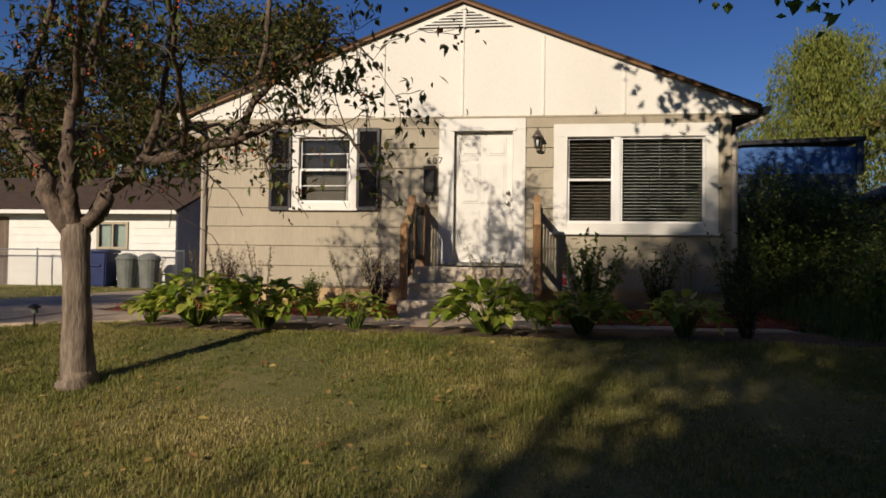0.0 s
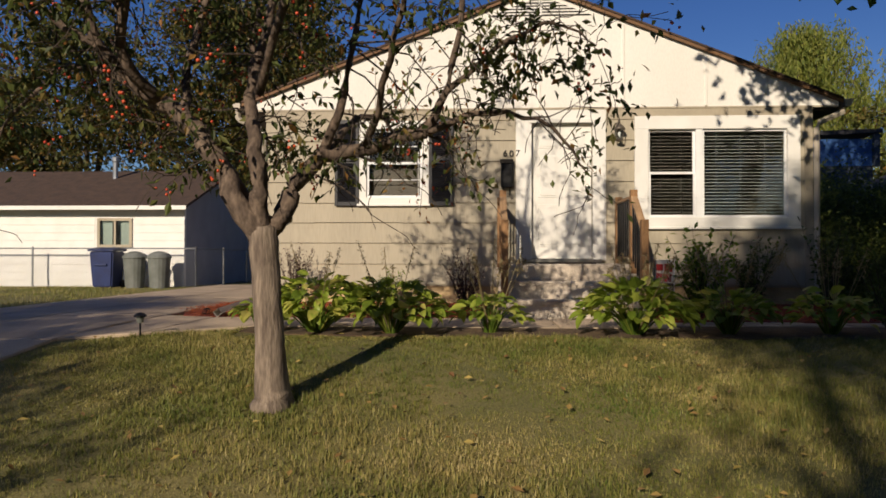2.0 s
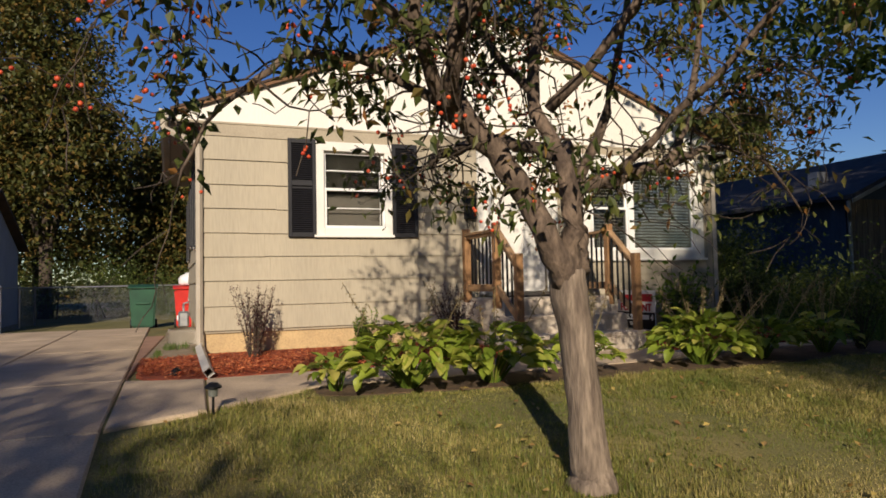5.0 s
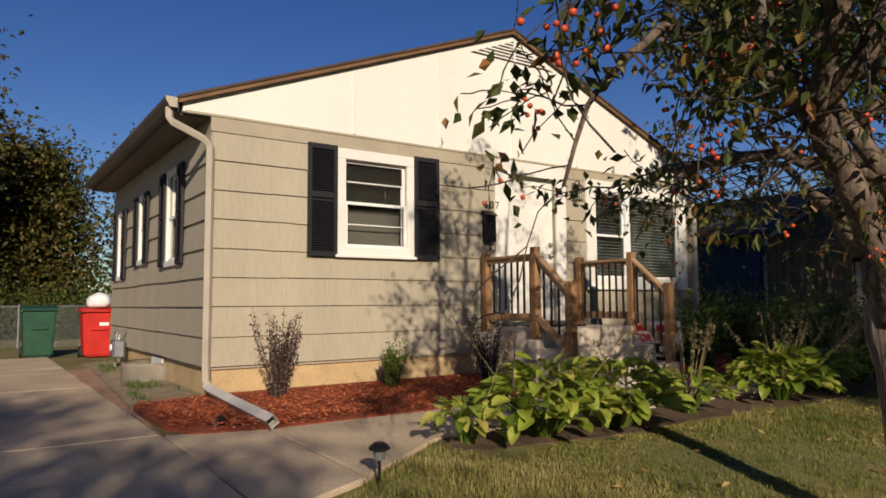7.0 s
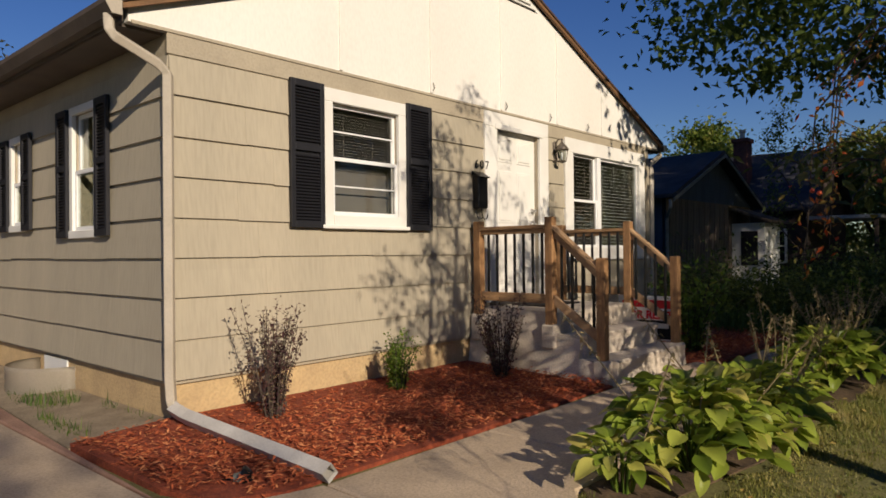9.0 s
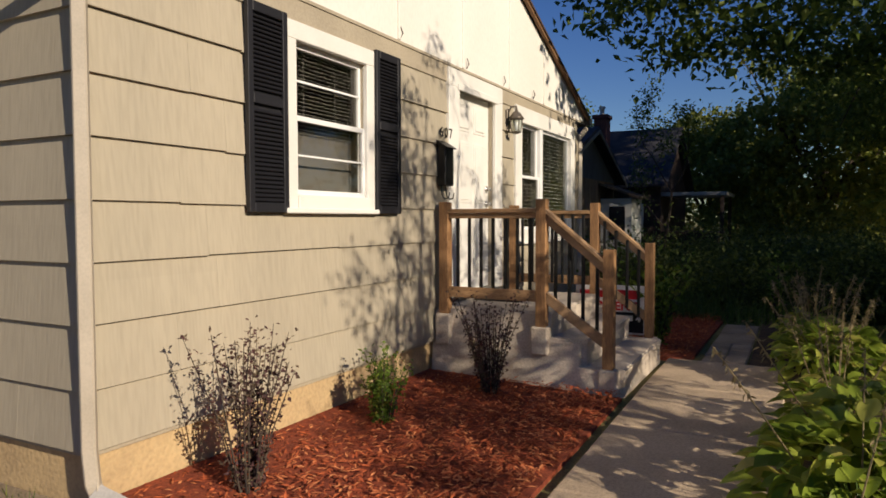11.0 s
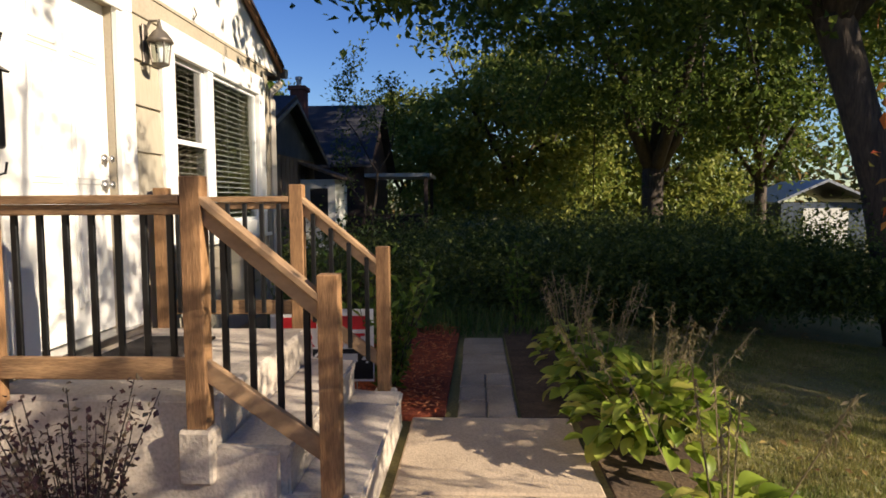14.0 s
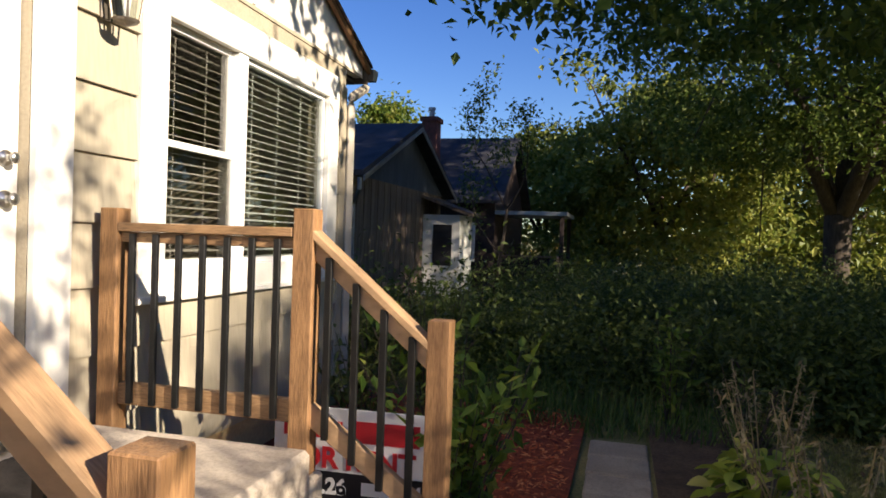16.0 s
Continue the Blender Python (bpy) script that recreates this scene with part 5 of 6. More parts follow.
# trees of the neighbourhood
def shade_tree(x, y, h, spread, trunk, fork, clumps, per, leaf, label, lean=(0, 0), mat=None, low=0.28, shift=(0, 0)):
    """A big street tree: thick forked trunk, long limbs and a wide broken crown."""
    t = thing("shade_tree", label, "tree", at=pose(x, y, float(zg(x, y))))
    b = bmesh.new()
    top = Vector((lean[0], lean[1], fork))
    tube(b, [(0, 0, -0.3), (0, 0, 0.1), (top.x * 0.4, top.y * 0.4, fork * 0.5), top], [trunk * 1.5, trunk * 1.15, trunk * 0.95, trunk], 12)
    part("trunk", b, DARK_BARK, t, "", True)
    ends = []
    for k in range(6):
        a = k * 1.05 + rng.uniform(-0.3, 0.3)
        r = spread * rng.uniform(0.45, 0.8)
        e = Vector((r * math.cos(a), r * math.sin(a), h * rng.uniform(max(0.6, low + 0.05), 0.93)))
        m = top.lerp(e, 0.45) + Vector((0, 0, 0.04 * h))
        b = bmesh.new()
        tube(b, [top - Vector((0, 0, 0.25)), top.lerp(m, 0.5) + Vector(rng.normal(0, 0.15, 3)), m, m.lerp(e, 0.5) + Vector(rng.normal(0, 0.2, 3)), e], [trunk * 0.62, trunk * 0.5, trunk * 0.38, trunk * 0.24, trunk * 0.08], 8)
        for q in range(5):
            s = m.lerp(e, rng.uniform(0, 0.9))
            f = s + Vector(rng.normal(0, 0.32 * spread, 3))
            tube(b, [s, s.lerp(f, 0.5) + Vector((0, 0, 0.2)), f], [trunk * 0.16, trunk * 0.1, trunk * 0.03], 5)
            ends.append(f)
        part("limb", b, DARK_BARK, t, "", True)
    cc = [tuple(e) for e in ends]
    while len(cc) < clumps:
        a, u, w = rng.uniform(0, 6.283), rng.uniform(0, 1), rng.uniform(0, 1)
        z = h * (low + (1 - low) * w)
        r = spread * math.sin(math.pi * min(0.15 + 0.8 * w ** 0.75, 0.96)) ** 0.6 * math.sqrt(0.25 + 0.75 * u)
        cc.append((r * math.cos(a) + shift[0] * w, r * math.sin(a) + shift[1] * (1 - 0.5 * w), z))
    cc = np.array(cc)
    c = np.repeat(cc, per, axis=0) + rng.normal(0, 1, (len(cc) * per, 3)) * np.repeat(0.44 * rng.uniform(0.6, 1.5, len(cc)), per)[:, None] * np.array([1.1, 1.1, 0.65])
    v, f = leaf_arrays(rng, c, leaf * 1.2, leaf * 0.8, 0.4)
    ob = new("crown", from_arrays("crown", v, f, mat or TREE_LEAF))
    ob.parent = t
    return t


shade_tree(23.5, -8.1, 12.5, 6.2, 0.36, 3.0, 280, 130, 0.17, "large spreading shade tree with sunlit forked trunk", (0, 0), SHADE_LEAF, 0.36)
shade_tree(9.8, -7.95, 11.0, 4.9, 0.24, 4.4, 240, 140, 0.155, "thick leaning shade tree at the lawn's far edge", (0.2, 1.0), SHADE_LEAF, 0.44, (3.0, 4.2))
shade_tree(24.5, -12.0, 10.0, 4.0, 0.20, 3.2, 110, 110, 0.2, "slender shade tree beside the street", (0, 0), SHADE_LEAF, 0.5)
shade_tree(33.0, -4.0, 8.0, 4.6, 0.25, 2.0, 200, 110, 0.26, "sunlit green tree behind the shrubs", (0, 0), WILLOW_LEAF, 0.05)
shade_tree(36.5, 1.3, 6.8, 3.4, 0.2, 1.5, 110, 110, 0.24, "sunlit green tree beyond the dark house", (0, 0), WILLOW_LEAF, 0.05)
shade_tree(42.0, -13.0, 10.0, 6.0, 0.3, 2.5, 220, 100, 0.34, "sunlit green tree down the street", (0, 0), WILLOW_LEAF, 0.03)
shade_tree(31.8, 8.2, 7.4, 1.9, 0.2, 2.5, 110, 100, 0.2, "sunlit green tree rising behind the dark house", (0, 0), None, 0.4)
shade_tree(22.0, 15.0, 8.0, 3.5, 0.25, 2.5, 130, 100, 0.24, "green tree rising behind the neighbour's roof", (0, 0), AUTUMN_LEAF, 0.3)
tree("willow_tree", "tall yellow-green weeping willow behind the houses", (18.2, 22, 0), 11.4, 3.8, rng, WILLOW_LEAF, DARK_BARK, 0.26, 230, 160, 0.3, 0.25, 0.3, 0.5, hang=1.1)
tree("willow_tree", "tall yellow-green weeping willow behind the houses", (24.0, 22, 0), 10.5, 3.3, rng, WILLOW_LEAF, DARK_BARK, 0.26, 110, 150, 0.3, 0.30, 0.3, 0.5, hang=0.9)
for x, y, h, s, low in ((-4.0, 15.8, 10.5, 2.3, 0.22), (-7.6, 17, 11.0, 3.5, 0.2), (-13.0, 17, 10, 3.8, 0.12), (-19, 19, 9, 4, 0.1), (4.1, 21, 7.4, 1.3, 0.3), (-6, 27, 12, 4, 0.15), (-0.4, 19.5, 6.0, 1.6, 0.15)):
    shade_tree(x, y, h, s, 0.2, h * max(low, 0.2), 170, 150, 0.16, "dark green tree with yellowing leaves behind the back fence", (0, 0), AUTUMN_LEAF, low)
# trees added out of view, placed only for the shade they throw
for x, y, h, s, low, n in ((3.9, -19.6, 7.6, 2.9, 0.3, 330), (0.9, -19.8, 6.4, 1.3, 0.2, 140), (8.8, -20.5, 9.5, 3.8, 0.3, 230), (0.8, -20.6, 11.7, 1.9, 0.70, 70), (-6.4, -17.2, 7.4, 1.9, 0.35, 60), (1.5, -18.4, 3.5, 1.2, 0.25, 50), (13.5, -12.8, 12.0, 4.5, 0.45, 190),
                           (-0.6, -20.2, 5.5, 1.2, 0.2, 100), (-0.1, -20.4, 10.3, 0.9, 0.88, 36), (-4.2, -16.6, 5.5, 1.2, 0.4, 36), (-9.6, -18.5, 10.0, 2.4, 0.35, 90), (8.3, -14.5, 9.0, 3.2, 0.35, 80)):
    shade_tree(x, y, h, s, 0.12 if h > 6.5 and low < 0.6 else 0.07, h * low, n, 170, 0.15, "unseen tree added to cast long shade over lawn and walls", (0, 0), None, low)
# a thin tree before the dark house
t = thing("sapling", "thin half-bare tree in front of the dark house", "tree", at=pose(19.5, 0.75, -0.1))
runs, tips = limbs(rng, (0, 0, 0), (0.0, 0.05, 1), 2.3, 0.06, 3, 0.25, 2, 0.28)
for k, (q, r) in enumerate(runs):
    b = bmesh.new()
    tube(b, q, r, 5, cap=False)
    part("trunk" if k == 0 else "branch", b, DARK_BARK, t)
T = np.array([tuple(p) for p in tips])
c = np.repeat(T, 22, axis=0) + rng.normal(0, 0.15, (len(T) * 22, 3))
v, f = leaf_arrays(rng, c, 0.12, 0.07, 0.4)
ob = new("crown", from_arrays("crown", v, f, SHADE_LEAF))
ob.parent = t
t = thing("distant_trees", "distant line of trees along the horizon", "trees", kind="stuff")
m = 900
ang = rng.uniform(0, 6.283, m)
rad = rng.uniform(60, 95, m)
c = np.stack([rad * np.cos(ang), rad * np.sin(ang), rng.uniform(0, 1, m) * (4.5 + 1.5 * np.sin(ang * 9) + 1.2 * np.sin(ang * 23))], 1)
c = np.repeat(c, 40, axis=0) + rng.normal(0, 1, (m * 40, 3)) * np.array([1.6, 1.6, 0.8])
v, f = leaf_arrays(rng, c, 0.9, 0.6, 0.2)
ob = new("foliage", from_arrays("foliage", v, f, AUTUMN_LEAF))
ob.parent = t
tagged(ob, kind="stuff")

# ---- the white garage ----
GX, GY = -4.22, 6.8
garage = thing("garage", "white-sided garage with brown roof and small window", "garage")
b = bmesh.new()
GH = 1.88
part("wall", holed_wall(-12.0, GX, -0.2, GH, [(-6.45, -5.55, 0.88, 1.62), (-9.9, -9.05, -0.12, 1.75)], GY, GY + 0.12, "y"), WHITE, garage)
b = bmesh.new()
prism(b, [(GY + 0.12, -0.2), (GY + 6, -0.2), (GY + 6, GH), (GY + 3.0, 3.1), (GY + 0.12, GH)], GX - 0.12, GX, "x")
# white siding greyed: the side wall's shade is put into its colour
part("side_wall", b, material("shaded_white_siding", (0.42, 0.43, 0.45), (0.36, 0.37, 0.39), 2, 0.8), garage)
part("back_wall", boxes((-12.0, GX - 0.12, GY + 5.9, GY + 6, -0.2, GH)), WHITE, garage)
part("end_wall", boxes((-12.0, -11.9, GY + 0.12, GY + 5.9, -0.2, GH)), WHITE, garage)
for k in range(9):
    z = 0.05 + k * 0.2
    for x0, x1 in ((-12.0, -9.97), (-8.98, -6.52), (-5.48, GX + 0.01)) if 0.75 < z < 1.7 else ((-12.0, -9.97), (-8.98, GX + 0.01)):
        b = bmesh.new()
        prism(b, [(GY - 0.016, z), (GY - 0.003, z + 0.198), (GY - 0.001, z + 0.198), (GY - 0.001, z)], x0, x1, "x")
        part("clapboard", b, WHITE, garage)
for s in (1, -1):
    b = bmesh.new()
    yc = GY + 3.0
    e = GY - 0.35 if s > 0 else GY + 6.35
    prism(b, [(e, GH - 0.03), (yc, 3.12), (yc, 3.19), (e, GH + 0.04)], -12.3, GX + 0.2, "x")
    part("roof", b, SHINGLE, garage)
part("fascia", boxes((-12.3, GX + 0.2, GY - 0.37, GY - 0.352, GH - 0.07, GH + 0.03)), WHITE, garage)
gw = part("window", boxes((-6.45, -6.38, GY - 0.04, GY, 0.88, 1.62), (-5.62, -5.55, GY - 0.04, GY, 0.88, 1.62), (-6.38, -5.62, GY - 0.04, GY, 0.88, 0.95), (-6.38, -5.62, GY - 0.04, GY, 1.55, 1.62), (-6.02, -5.97, GY - 0.03, GY, 0.95, 1.55)), TRIM_TAN, garage, "tan-framed sliding window")
g = part("pane", boxes((-6.38, -5.62, GY + 0.01, GY + 0.015, 0.95, 1.55)), GLASS, gw)
part("curtain", boxes((-6.38, -6.1, GY + 0.06, GY + 0.07, 0.9, 1.6), (-5.88, -5.62, GY + 0.06, GY + 0.07, 0.9, 1.6)), BLIND, gw)
part("door", boxes((-9.88, -9.07, GY + 0.02, GY + 0.06, -0.12, 1.73)), OLD_BOARD, garage, "brown side door")
b = bmesh.new()
tube(b, [(-7.2, GY + 2.2, 2.8), (-7.2, GY + 2.2, 3.35), (-7.2, GY + 2.2, 3.36), (-7.2, GY + 2.2, 3.48)], [0.07, 0.07, 0.1, 0.1], 10)
part("roof_vent", b, GALV, garage)

# ---- things by the garage and drive ----
def bin_thing(name, x, y, z, w, d, h, mat, label, taper=0.82):
    t = thing(name, label, "bin", at=pose(x, y, z))
    b = bmesh.new()
    lo = [b.verts.new((sx * w / 2 * taper, sy * d / 2 * taper, 0.03)) for sx, sy in ((-1, -1), (1, -1), (1, 1), (-1, 1))]
    hi = [b.verts.new((sx * w / 2, sy * d / 2, h * 0.9)) for sx, sy in ((-1, -1), (1, -1), (1, 1), (-1, 1))]
    b.faces.new(lo[::-1])
    b.faces.new(hi)
    for i in range(4):
        b.faces.new((lo[i], lo[(i + 1) % 4], hi[(i + 1) % 4], hi[i]))
    bmesh.ops.bevel(b, geom=b.edges[:], offset=0.03, segments=2, affect="EDGES")
    part("body", b, mat, t)
    b = bmesh.new()
    prism(b, [(-d / 2 - 0.03, h * 0.905), (-d / 2 - 0.03, h * 0.94), (0, h), (d / 2 + 0.02, h * 0.97), (d / 2 + 0.02, h * 0.905)], -w / 2 - 0.025, w / 2 + 0.025, "x")
    bmesh.ops.bevel(b, geom=b.edges[:], offset=0.012, segments=1, affect="EDGES")
    part("lid", b, mat, t)
    part("grip", boxes((-w * 0.25, w * 0.25, -d / 2 - 0.02, -d / 2 * 0.93, h * 0.55, h * 0.60), bevel=0.008), mat, t)
    for sx in (-1, 1):
        b = bmesh.new()
        tube(b, [(sx * w * 0.42, d * 0.35, 0.10), (sx * w * 0.50, d * 0.35, 0.10)], [0.10, 0.10], 12)
        part("wheel", b, SHUTTER, t)
    return t


bin_thing("wheelie_bin", -0.92, 7.95, -0.11, 0.56, 0.60, 0.98, GREEN_BIN, "dark green wheeled refuse bin on the driveway")
rb = bin_thing("wheelie_bin", 0.0, 7.4, -0.11, 0.56, 0.60, 0.94, RED_BIN, "red wheeled bin overfilled at the house corner")
part("label", boxes((0.0, 0.16, -0.292, -0.288, 0.60, 0.66)), SIGN_WHITE, rb)
bag = thing("rubbish_bag", "white plastic rubbish bag on top of the red bin", "bag", at=pose(0.03, 7.4, 0.93))
b = bmesh.new()
bmesh.ops.create_icosphere(b, subdivisions=3, radius=0.22)
for v in b.verts:
    v.co *= 1 + 0.16 * noise.noise(v.co * 9)
    v.co.z = max(v.co.z, -0.12) * 0.8
part("sack", b, SIGN_WHITE, bag, "", True)
bin_thing("wheelie_bin", -5.75, 6.0, -0.11, 0.58, 0.60, 0.98, BLUE_BIN, "dark blue wheeled bin by the garage fence")
for i, x in enumerate((-5.1, -4.5)):
    t = thing("dustbin", "old grey plastic dustbin with domed lid", "bin", "grey dustbins", at=pose(x, 6.05, -0.11))
    b = bmesh.new()
    tube(b, [(0, 0, 0.0), (0, 0, 0.35), (0, 0, 0.70), (0, 0, 0.72)], [0.21, 0.235, 0.26, 0.275], 18)
    part("body", b, GREY_BIN, t, "", False)
    b = bmesh.new()
    tube(b, [(0, 0, 0.722), (0, 0, 0.75), (0, 0, 0.83), (0, 0, 0.88), (0, 0, 0.89)], [0.285, 0.285, 0.22, 0.10, 0.04], 18)
    part("lid", b, GREY_BIN, t)


def chain_fence(x0, y0, x1, y1, n, label, h=0.95):
    t = thing("chain_link_fence", label, "fence", "chain-link fences")
    a, c = Vector((x0, y0, -0.1)), Vector((x1, y1, -0.1))
    for i in range(n + 1):
        p = a.lerp(c, i / n)
        b = bmesh.new()
        tube(b, [p - Vector((0, 0, 0.1)), p + Vector((0, 0, h + 0.03)), p + Vector((0, 0, h + 0.05))], [0.024, 0.024, 0.012], 8)
        part("post", b, GALV, t)
    b = bmesh.new()
    tube(b, [a + Vector((0, 0, h)), c + Vector((0, 0, h))], [0.017, 0.017], 8)
    part("top_rail", b, GALV, t)
    ln = (c - a).length
    d = (c - a).normalized()
    V, F = [], []
    step = 0.075
    k = int((ln + h) / step)
    for i in range(k):
        for sgn in (1, -1):
            s0 = i * step - (h if sgn > 0 else 0)
            pts = []
            for u in (0.0, 1.0):
                z = u * h
                s = s0 + z if sgn > 0 else s0 - z
                pts.append((s, z))
            (s_a, z_a), (s_b, z_b) = pts
            lo, hi = max(min(s_a, s_b), 0), min(max(s_a, s_b), ln)
            if hi - lo < 0.02:
                continue
            def zz(s):
                return z_a + (z_b - z_a) * (s - s_a) / (s_b - s_a)
            q0, q1 = a + d * lo + Vector((0, 0, zz(lo))), a + d * hi + Vector((0, 0, zz(hi)))
            w = Vector((0, 0, 0.002))
            nrm = d.cross(Vector((0, 0, 1))) * 0.0016
            i0 = len(V)
            V += [tuple(q0 + w), tuple(q1 + w), tuple(q0 - w + nrm), tuple(q1 - w + nrm), tuple(q0 - w - nrm), tuple(q1 - w - nrm)]
            F += [(i0, i0 + 1, i0 + 3, i0 + 2), (i0 + 2, i0 + 3, i0 + 5, i0 + 4), (i0 + 4, i0 + 5, i0 + 1, i0)]
    ob = new("mesh_wire", from_arrays("mesh_wire", np.array(V), np.array(F), GALV))
    ob.parent = t
    tagged(ob, kind="stuff")


chain_fence(-12.0, 6.4, -3.75, 6.4, 4, "galvanised chain-link fence before the white garage")
chain_fence(-3.75, 6.4, -3.6, 11.5, 3, "galvanised chain-link fence along the garage side")
chain_fence(-3.6, 11.5, 4.0, 11.6, 3, "galvanised chain-link fence closing the back yard")


# small things along the house
def path_light(x, y, tip, label):
    t = thing("path_light", label, "lamp", "path lights", at=pose(x, y, float(zg(x, y))) @ pose(0, 0, 0, tip, 0, 40 if tip else 0))
    lift = 0.05 if tip else 0.0
    b = bmesh.new()
    tube(b, [(0, 0, -0.05 + lift), (0, 0, 0.13 + lift)], [0.009, 0.009], 8)
    part("stake", b, BLACK, t)
    b = bmesh.new()
    tube(b, [(0, 0, 0.12 + lift), (0, 0, 0.175 + lift)], [0.03, 0.035], 12)
    part("lens", b, GREY_BIN, t)
    b = bmesh.new()
    tube(b, [(0, 0, 0.177 + lift), (0, 0, 0.19 + lift), (0, 0, 0.215 + lift), (0, 0, 0.22 + lift)], [0.06, 0.06, 0.03, 0.008], 14)
    part("cap", b, BLACK, t)


path_light(-0.08, -3.64, 0, "small black solar path light at the walk's edge")
path_light(-0.45, -1.30, 80, "fallen black solar path light on the mulch")

meter = thing("gas_meter", "grey gas meter with pipes on the foundation", "meter", at=pose(-0.14, 4.25, 0.0))
b = bmesh.new()
box(b, -0.09, 0.09, -0.12, 0.12, 0.08, 0.36, 0.03)
part("body", b, GALV, meter)
b = bmesh.new()
tube(b, [(0, -0.08, 0.36), (0, -0.08, 0.50), (0.08, -0.08, 0.52)], [0.02, 0.02, 0.02], 8)
tube(b, [(0, 0.08, 0.36), (0, 0.08, 0.46), (0.0, 0.2, 0.47), (0.0, 0.2, -0.1)], [0.02] * 4, 8)
part("pipe", b, GALV, meter)
b = bmesh.new()
tube(b, [(-0.09, 0, 0.24), (-0.11, 0, 0.24)], [0.05, 0.05], 14)
part("dial", b, SIGN_WHITE, meter)
well = thing("window_well", "corrugated steel window well against the foundation", "window well")
b = bmesh.new()
rows = []
for k in range(9):
    z = -0.14 + 0.30 * k / 8
    rows.append([b.verts.new((0.03 - (0.42 + (0.012 if k % 2 else 0)) * math.sin(math.pi * i / 16), 2.35 - (0.45 + (0.012 if k % 2 else 0)) * math.cos(math.pi * i / 16), z)) for i in range(17)])
for r, s in zip(rows, rows[1:]):
    for i in range(16):
        b.faces.new((r[i], r[i + 1], s[i + 1], s[i]))
bmesh.ops.solidify(b, geom=b.faces[:], thickness=0.006)
part("shell", b, GUTTER, well, "", True)
part("basement_window", boxes((0.012, 0.028, 2.05, 2.65, -0.06, 0.20), bevel=0.004), VINYL, well)

# the sign behind the porch rail
sign = thing("rental_sign", "white and red rental sign standing in the mulch", "sign", at=pose(5.53, -1.11, 0.0, 0, 0, -88))
part("board", boxes((-0.38, 0.38, -0.006, 0.006, 0.08, 0.62), bevel=0.002), SIGN_WHITE, sign)
part("red_band", boxes((0.02, 0.33, -0.010, -0.0065, 0.47, 0.57)), SIGN_RED, sign)
part("red_band", boxes((-0.33, -0.04, -0.010, -0.0065, 0.48, 0.56)), SIGN_RED, sign)
part("number_panel", boxes((-0.375, 0.375, -0.010, -0.0065, 0.10, 0.325)), SHUTTER, sign)


def lettering(text, x, z, size, mat, parent):
    cu = bpy.data.curves.new("lettering", "FONT")
    cu.body, cu.size, cu.extrude, cu.align_x = text, size, 0.002, "CENTER"
    cu.offset = 0.004
    cu.materials.append(mat)
    ob = new("lettering", cu)
    ob.parent = parent
    ob.matrix_basis = pose(x, -0.013, z, 90, 0, 0)
    return ob


lettering("FOR RENT", 0, 0.345, 0.135, SIGN_RED, sign)
lettering("605.26", -0.15, 0.225, 0.10, SIGN_WHITE, sign)
lettering("4", 0.32, 0.225, 0.10, SIGN_WHITE, sign)
lettering("This Home", 0.0, 0.15, 0.055, SIGN_WHITE, sign)
part("bar", boxes((0.06, 0.26, -0.013, -0.0105, 0.23, 0.29)), SIGN_WHITE, sign)
for sx in (-0.25, 0.25):
    b = bmesh.new()
    tube(b, [(sx, 0.012, -0.15), (sx, 0.012, 0.55)], [0.005, 0.005], 6)
    part("stake", b, GALV, sign)

# ---- neighbours ----
n1 = thing("neighbour_house", "low dark blue house with weathered board gable front", "house")
NX0, NX1, NY, NE, NA = 14.7, 21.4, 2.66, 2.62, 3.98
nm = (NX0 + NX1) / 2
b = bmesh.new()
prism(b, [(NX0, NE - 0.05), (NX1, NE - 0.05), (nm, NA)], NY - 0.02, NY + 0.1)
part("gable", b, DARK_SIDING, n1)
part("wall", boxes((NX0, NX0 + 0.12, NY + 0.1, NY + 9, -0.2, NE)), DARK_SIDING, n1)
part("wall", boxes((NX0 + 0.12, NX1, NY + 0.02, NY + 0.1, -0.2, NE - 0.052)), DARK_SIDING, n1)
part("wall", boxes((NX1 - 0.12, NX1, NY + 0.1, NY + 9, -0.2, NE)), DARK_SIDING, n1)
part("back_wall", boxes((NX0 + 0.12, NX1 - 0.12, NY + 8.9, NY + 9, -0.2, NE)), DARK_SIDING, n1)
bd = boxes((-0.095, 0.095, -0.02, 0.0, 0, 2.75), bevel=0.004)
bme = bpy.data.meshes.new("board")
bd.to_mesh(bme)
bd.free()
bme.materials.append(OLD_BOARD)
for i in range(int((NX1 - NX0) / 0.2)):
    piece("board", bme, n1, pose(NX0 + 0.1 + i * 0.2, NY + 0.015 - 0.008 * (i % 2), -0.15))
for s in (-1, 1):
    b = bmesh.new()
    e = NX0 - 0.35 if s < 0 else NX1 + 0.35
    ez = NE - 0.1
    prism(b, [(e, ez), (nm, NA + 0.02), (nm, NA + 0.12), (e, ez + 0.10)], NY - 0.35, NY + 9.3)
    part("roof", b, DARK_ROOF, n1)
    b = bmesh.new()
    prism(b, [(e, ez - 0.10), (nm, NA - 0.08), (nm, NA + 0.015), (e, ez - 0.005)], NY - 0.38, NY - 0.352)
    part("rake_board", b, GALV, n1)
b = bmesh.new()
tube(b, [(NX0 - 0.4, NY - 0.3, NE - 0.15), (NX0 - 0.4, NY - 0.3, NE - 0.35), (NX0 - 0.06, NY - 0.05, NE - 0.6), (NX0 - 0.06, NY - 0.05, 0)], [0.045] * 4, 6)
part("downspout", b, GALV, n1)
part("skylight", boxes((15.6, 16.0, 4.2, 4.5, 3.0, 3.5)), GALV, n1)
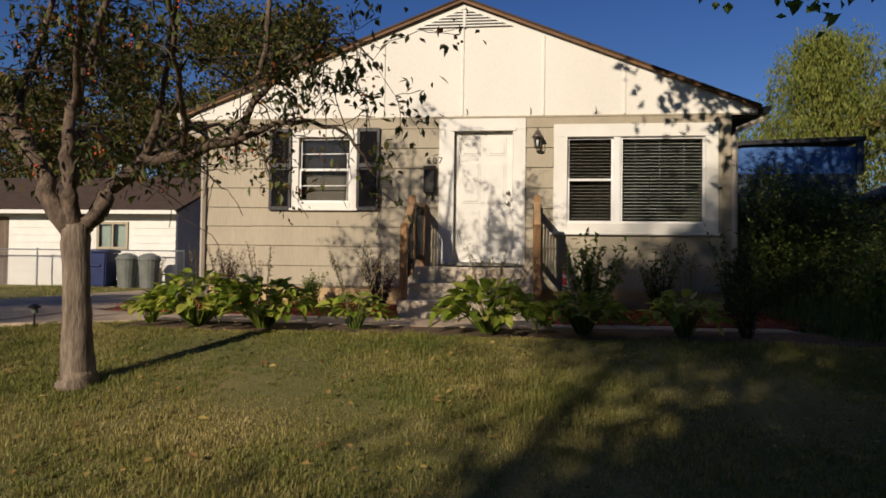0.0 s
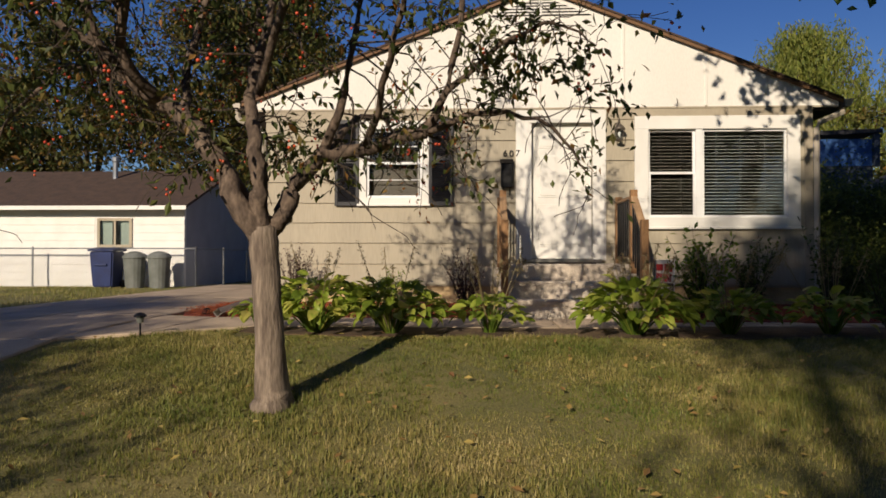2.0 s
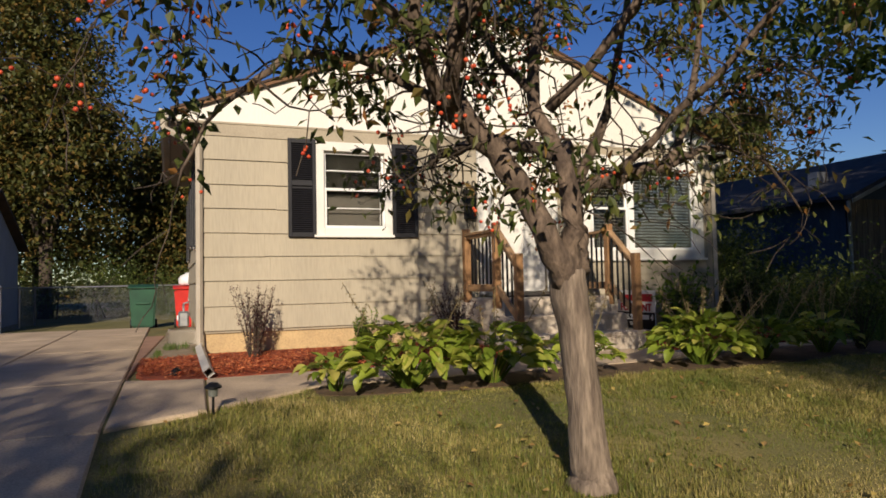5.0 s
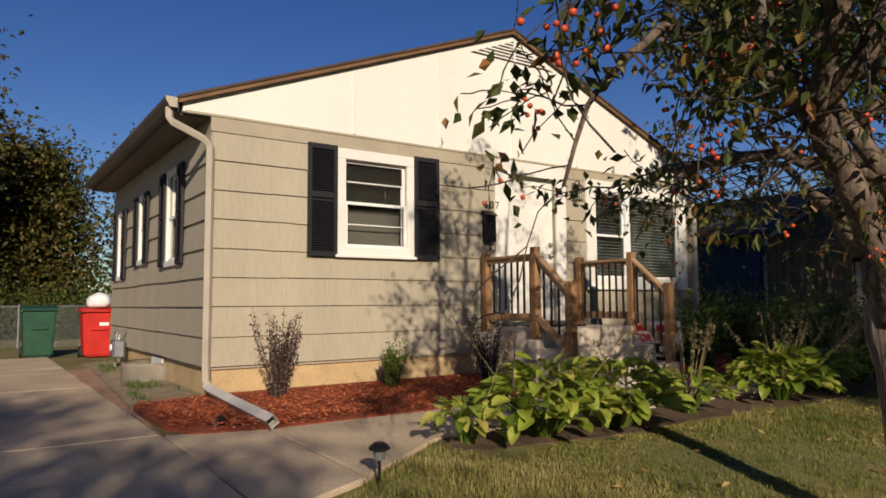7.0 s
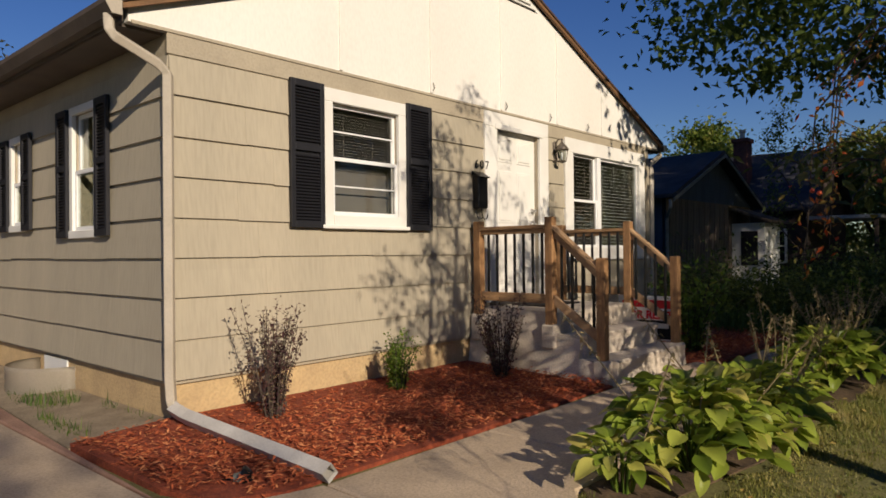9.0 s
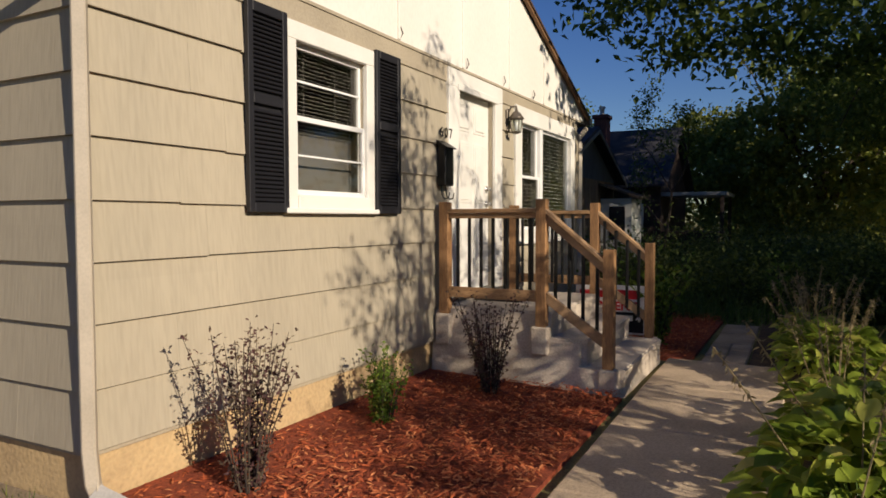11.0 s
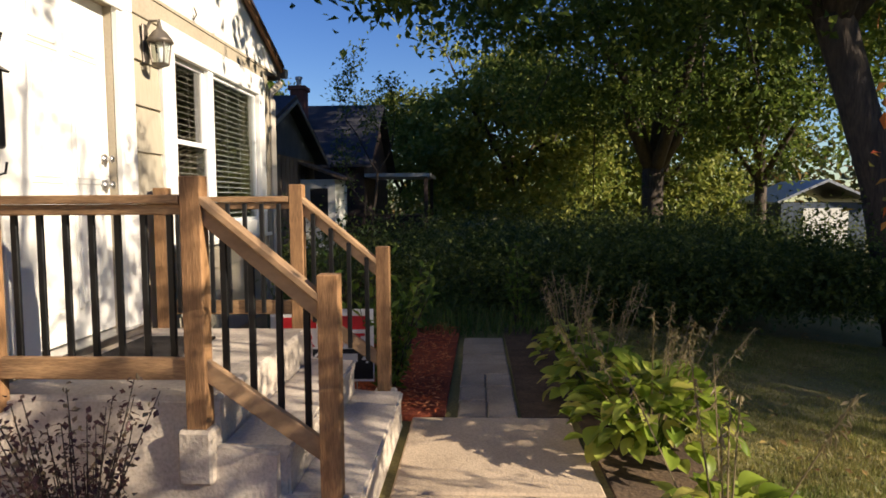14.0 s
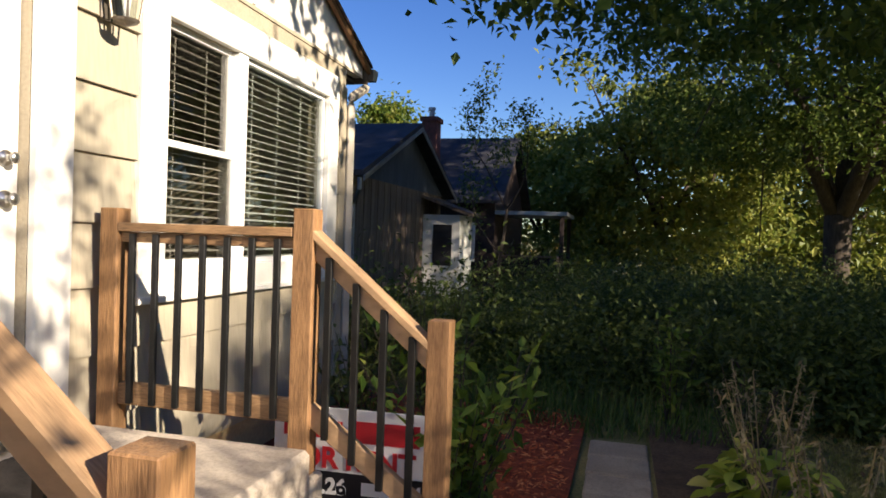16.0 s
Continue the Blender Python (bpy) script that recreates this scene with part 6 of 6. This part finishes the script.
# entry with its own little roof
en = part("entry", boxes((19.5, 21.0, NY - 1.0, NY - 0.03, -0.2, 2.0)), WHITE, n1, "white-painted entry porch")
b = bmesh.new()
prism(b, [(NY - 1.25, 1.98), (NY - 0.03, 2.42), (NY - 0.03, 2.5), (NY - 1.25, 2.06)], 19.3, 21.2, "x")
part("entry_roof", b, OLD_BOARD, n1)
part("entry_window", boxes((19.485, 19.498, NY - 0.8, NY - 0.3, 0.7, 1.75)), SHUTTER, n1)

n2 = thing("neighbour_house", "dark brown house with steep roof and brick chimney", "house", at=pose(0, 0.75, 0))
DKWALL = material("dark_brown_wall", (0.06, 0.04, 0.035), (0.035, 0.025, 0.022), 3, 0.85, bump=0.3)
part("wall", boxes((23.3, 23.45, 0.7, 9.0, -0.2, 2.6), (23.45, 29.3, 0.7, 0.85, -0.2, 2.6), (29.15, 29.3, 0.85, 9.0, -0.2, 2.6)), DKWALL, n2)
b = bmesh.new()
prism(b, [(23.3, 2.6), (29.3, 2.6), (26.3, 4.85)], 0.7, 0.85)
part("gable", b, DKWALL, n2)
for s, e in ((-1, 22.9), (1, 29.7)):
    b = bmesh.new()
    prism(b, [(e, 2.5), (26.3, 4.87), (26.3, 4.97), (e, 2.6)], 0.4, 9.3)
    part("roof", b, DARK_ROOF, n2)
b = bmesh.new()
box(b, 24.2, 24.8, 2.90, 3.40, 3.2, 5.30, 0.02)
box(b, 24.14, 24.86, 2.84, 3.46, 5.22, 5.38, 0.02)
ch = part("chimney", b, BRICK_RED, n2)
b = bmesh.new()
tube(b, [(24.5, 3.15, 5.34), (24.5, 3.15, 5.62), (24.5, 3.15, 5.63), (24.5, 3.15, 5.72)], [0.09, 0.09, 0.13, 0.13], 10)
part("flue", b, GALV, ch)
part("porch_roof", boxes((23.2, 26.5, -1.5, 0.68, 2.18, 2.30)), GALV, n2)
for py in (-1.35,):
    for px in (23.4, 26.3):
        part("porch_post", boxes((px - 0.06, px + 0.06, py - 0.06, py + 0.06, -0.2, 2.18)), DKWALL, n2)
part("porch_wall", boxes((23.5, 26.2, -1.2, 0.68, -0.2, 0.9)), DKWALL, n2)
w = part("window", boxes((23.26, 23.298, 1.3, 1.38, 0.7, 1.9), (23.26, 23.298, 2.0, 2.08, 0.7, 1.9), (23.26, 23.298, 1.38, 2.0, 0.7, 0.78), (23.26, 23.298, 1.38, 2.0, 1.82, 1.9), (23.26, 23.298, 1.38, 2.0, 1.28, 1.33)), WHITE, n2)
part("pane", boxes((23.28, 23.29, 1.38, 2.0, 0.78, 1.82)), GLASS, w)
part("eave_board", boxes((22.88, 22.9, 2.4, 4.6, 2.46, 2.56)), GALV, n2)

shed = thing("blue_shed", "blue-painted outbuilding with flat dark roof", "shed")
part("wall", boxes((9.9, 12.9, 7.3, 7.4, -0.2, 2.92), (9.9, 10.0, 7.4, 9.6, -0.2, 2.92), (12.8, 12.9, 7.4, 9.6, -0.2, 2.92)), DARK_SIDING, shed)
part("blue_band", boxes((10.1, 12.88, 7.27, 7.4, 2.92, 3.58), (12.8, 12.9, 7.4, 9.6, 2.92, 3.58)), SHED_BLUE, shed)
b = bmesh.new()
prism(b, [(9.0, 3.15), (10.2, 3.62), (13.05, 3.72), (13.05, 3.82), (10.2, 3.72), (9.0, 3.25)], 7.15, 9.8)
part("roof", b, DARK_ROOF, shed)
part("corner_post", boxes((12.86, 13.02, 7.2, 7.29, 2.9, 3.7)), DARK_SIDING, shed)


far = thing("far_garage", "low garage with pale roof across the street", "garage")
part("wall", boxes((32.5, 36.5, -20.0, -16.2, -1.0, 1.15), bevel=0.02), DARK_SIDING, far)
b = bmesh.new()
prism(b, [(-20.4, 1.1), (-18.1, 2.1), (-15.8, 1.1), (-15.8, 1.2), (-18.1, 2.22), (-20.4, 1.2)], 32.1, 36.9, "x")
part("roof", b, GALV, far)
part("door", boxes((32.46, 32.498, -19.2, -17.2, -0.9, 0.9)), WHITE, far)



# house number over the mailbox
number = thing("house_number", "small dark house number digits above the mailbox", "house number")
for digit, dx in (("6", 3.535), ("0", 3.625), ("7", 3.715)):
    cu = bpy.data.curves.new("digit", "FONT")
    cu.body, cu.size, cu.extrude, cu.align_x = digit, 0.135, 0.004, "CENTER"
    ob = bpy.data.objects.new("digit", cu)
    bpy.context.scene.collection.objects.link(ob)
    bpy.context.view_layer.update()
    me = bpy.data.meshes.new_from_object(ob)
    bpy.data.objects.remove(ob)
    me.materials.append(BLACK)
    ob = new("digit", me)
    ob.parent = number
    ob.matrix_basis = pose(dx, -0.045, 2.115, 90, 0, 0)
# ---- siding pieces ----
siding(front, 0.0, W, "y", front_obs)
siding(side, 0.0, D, "x", side_obs)
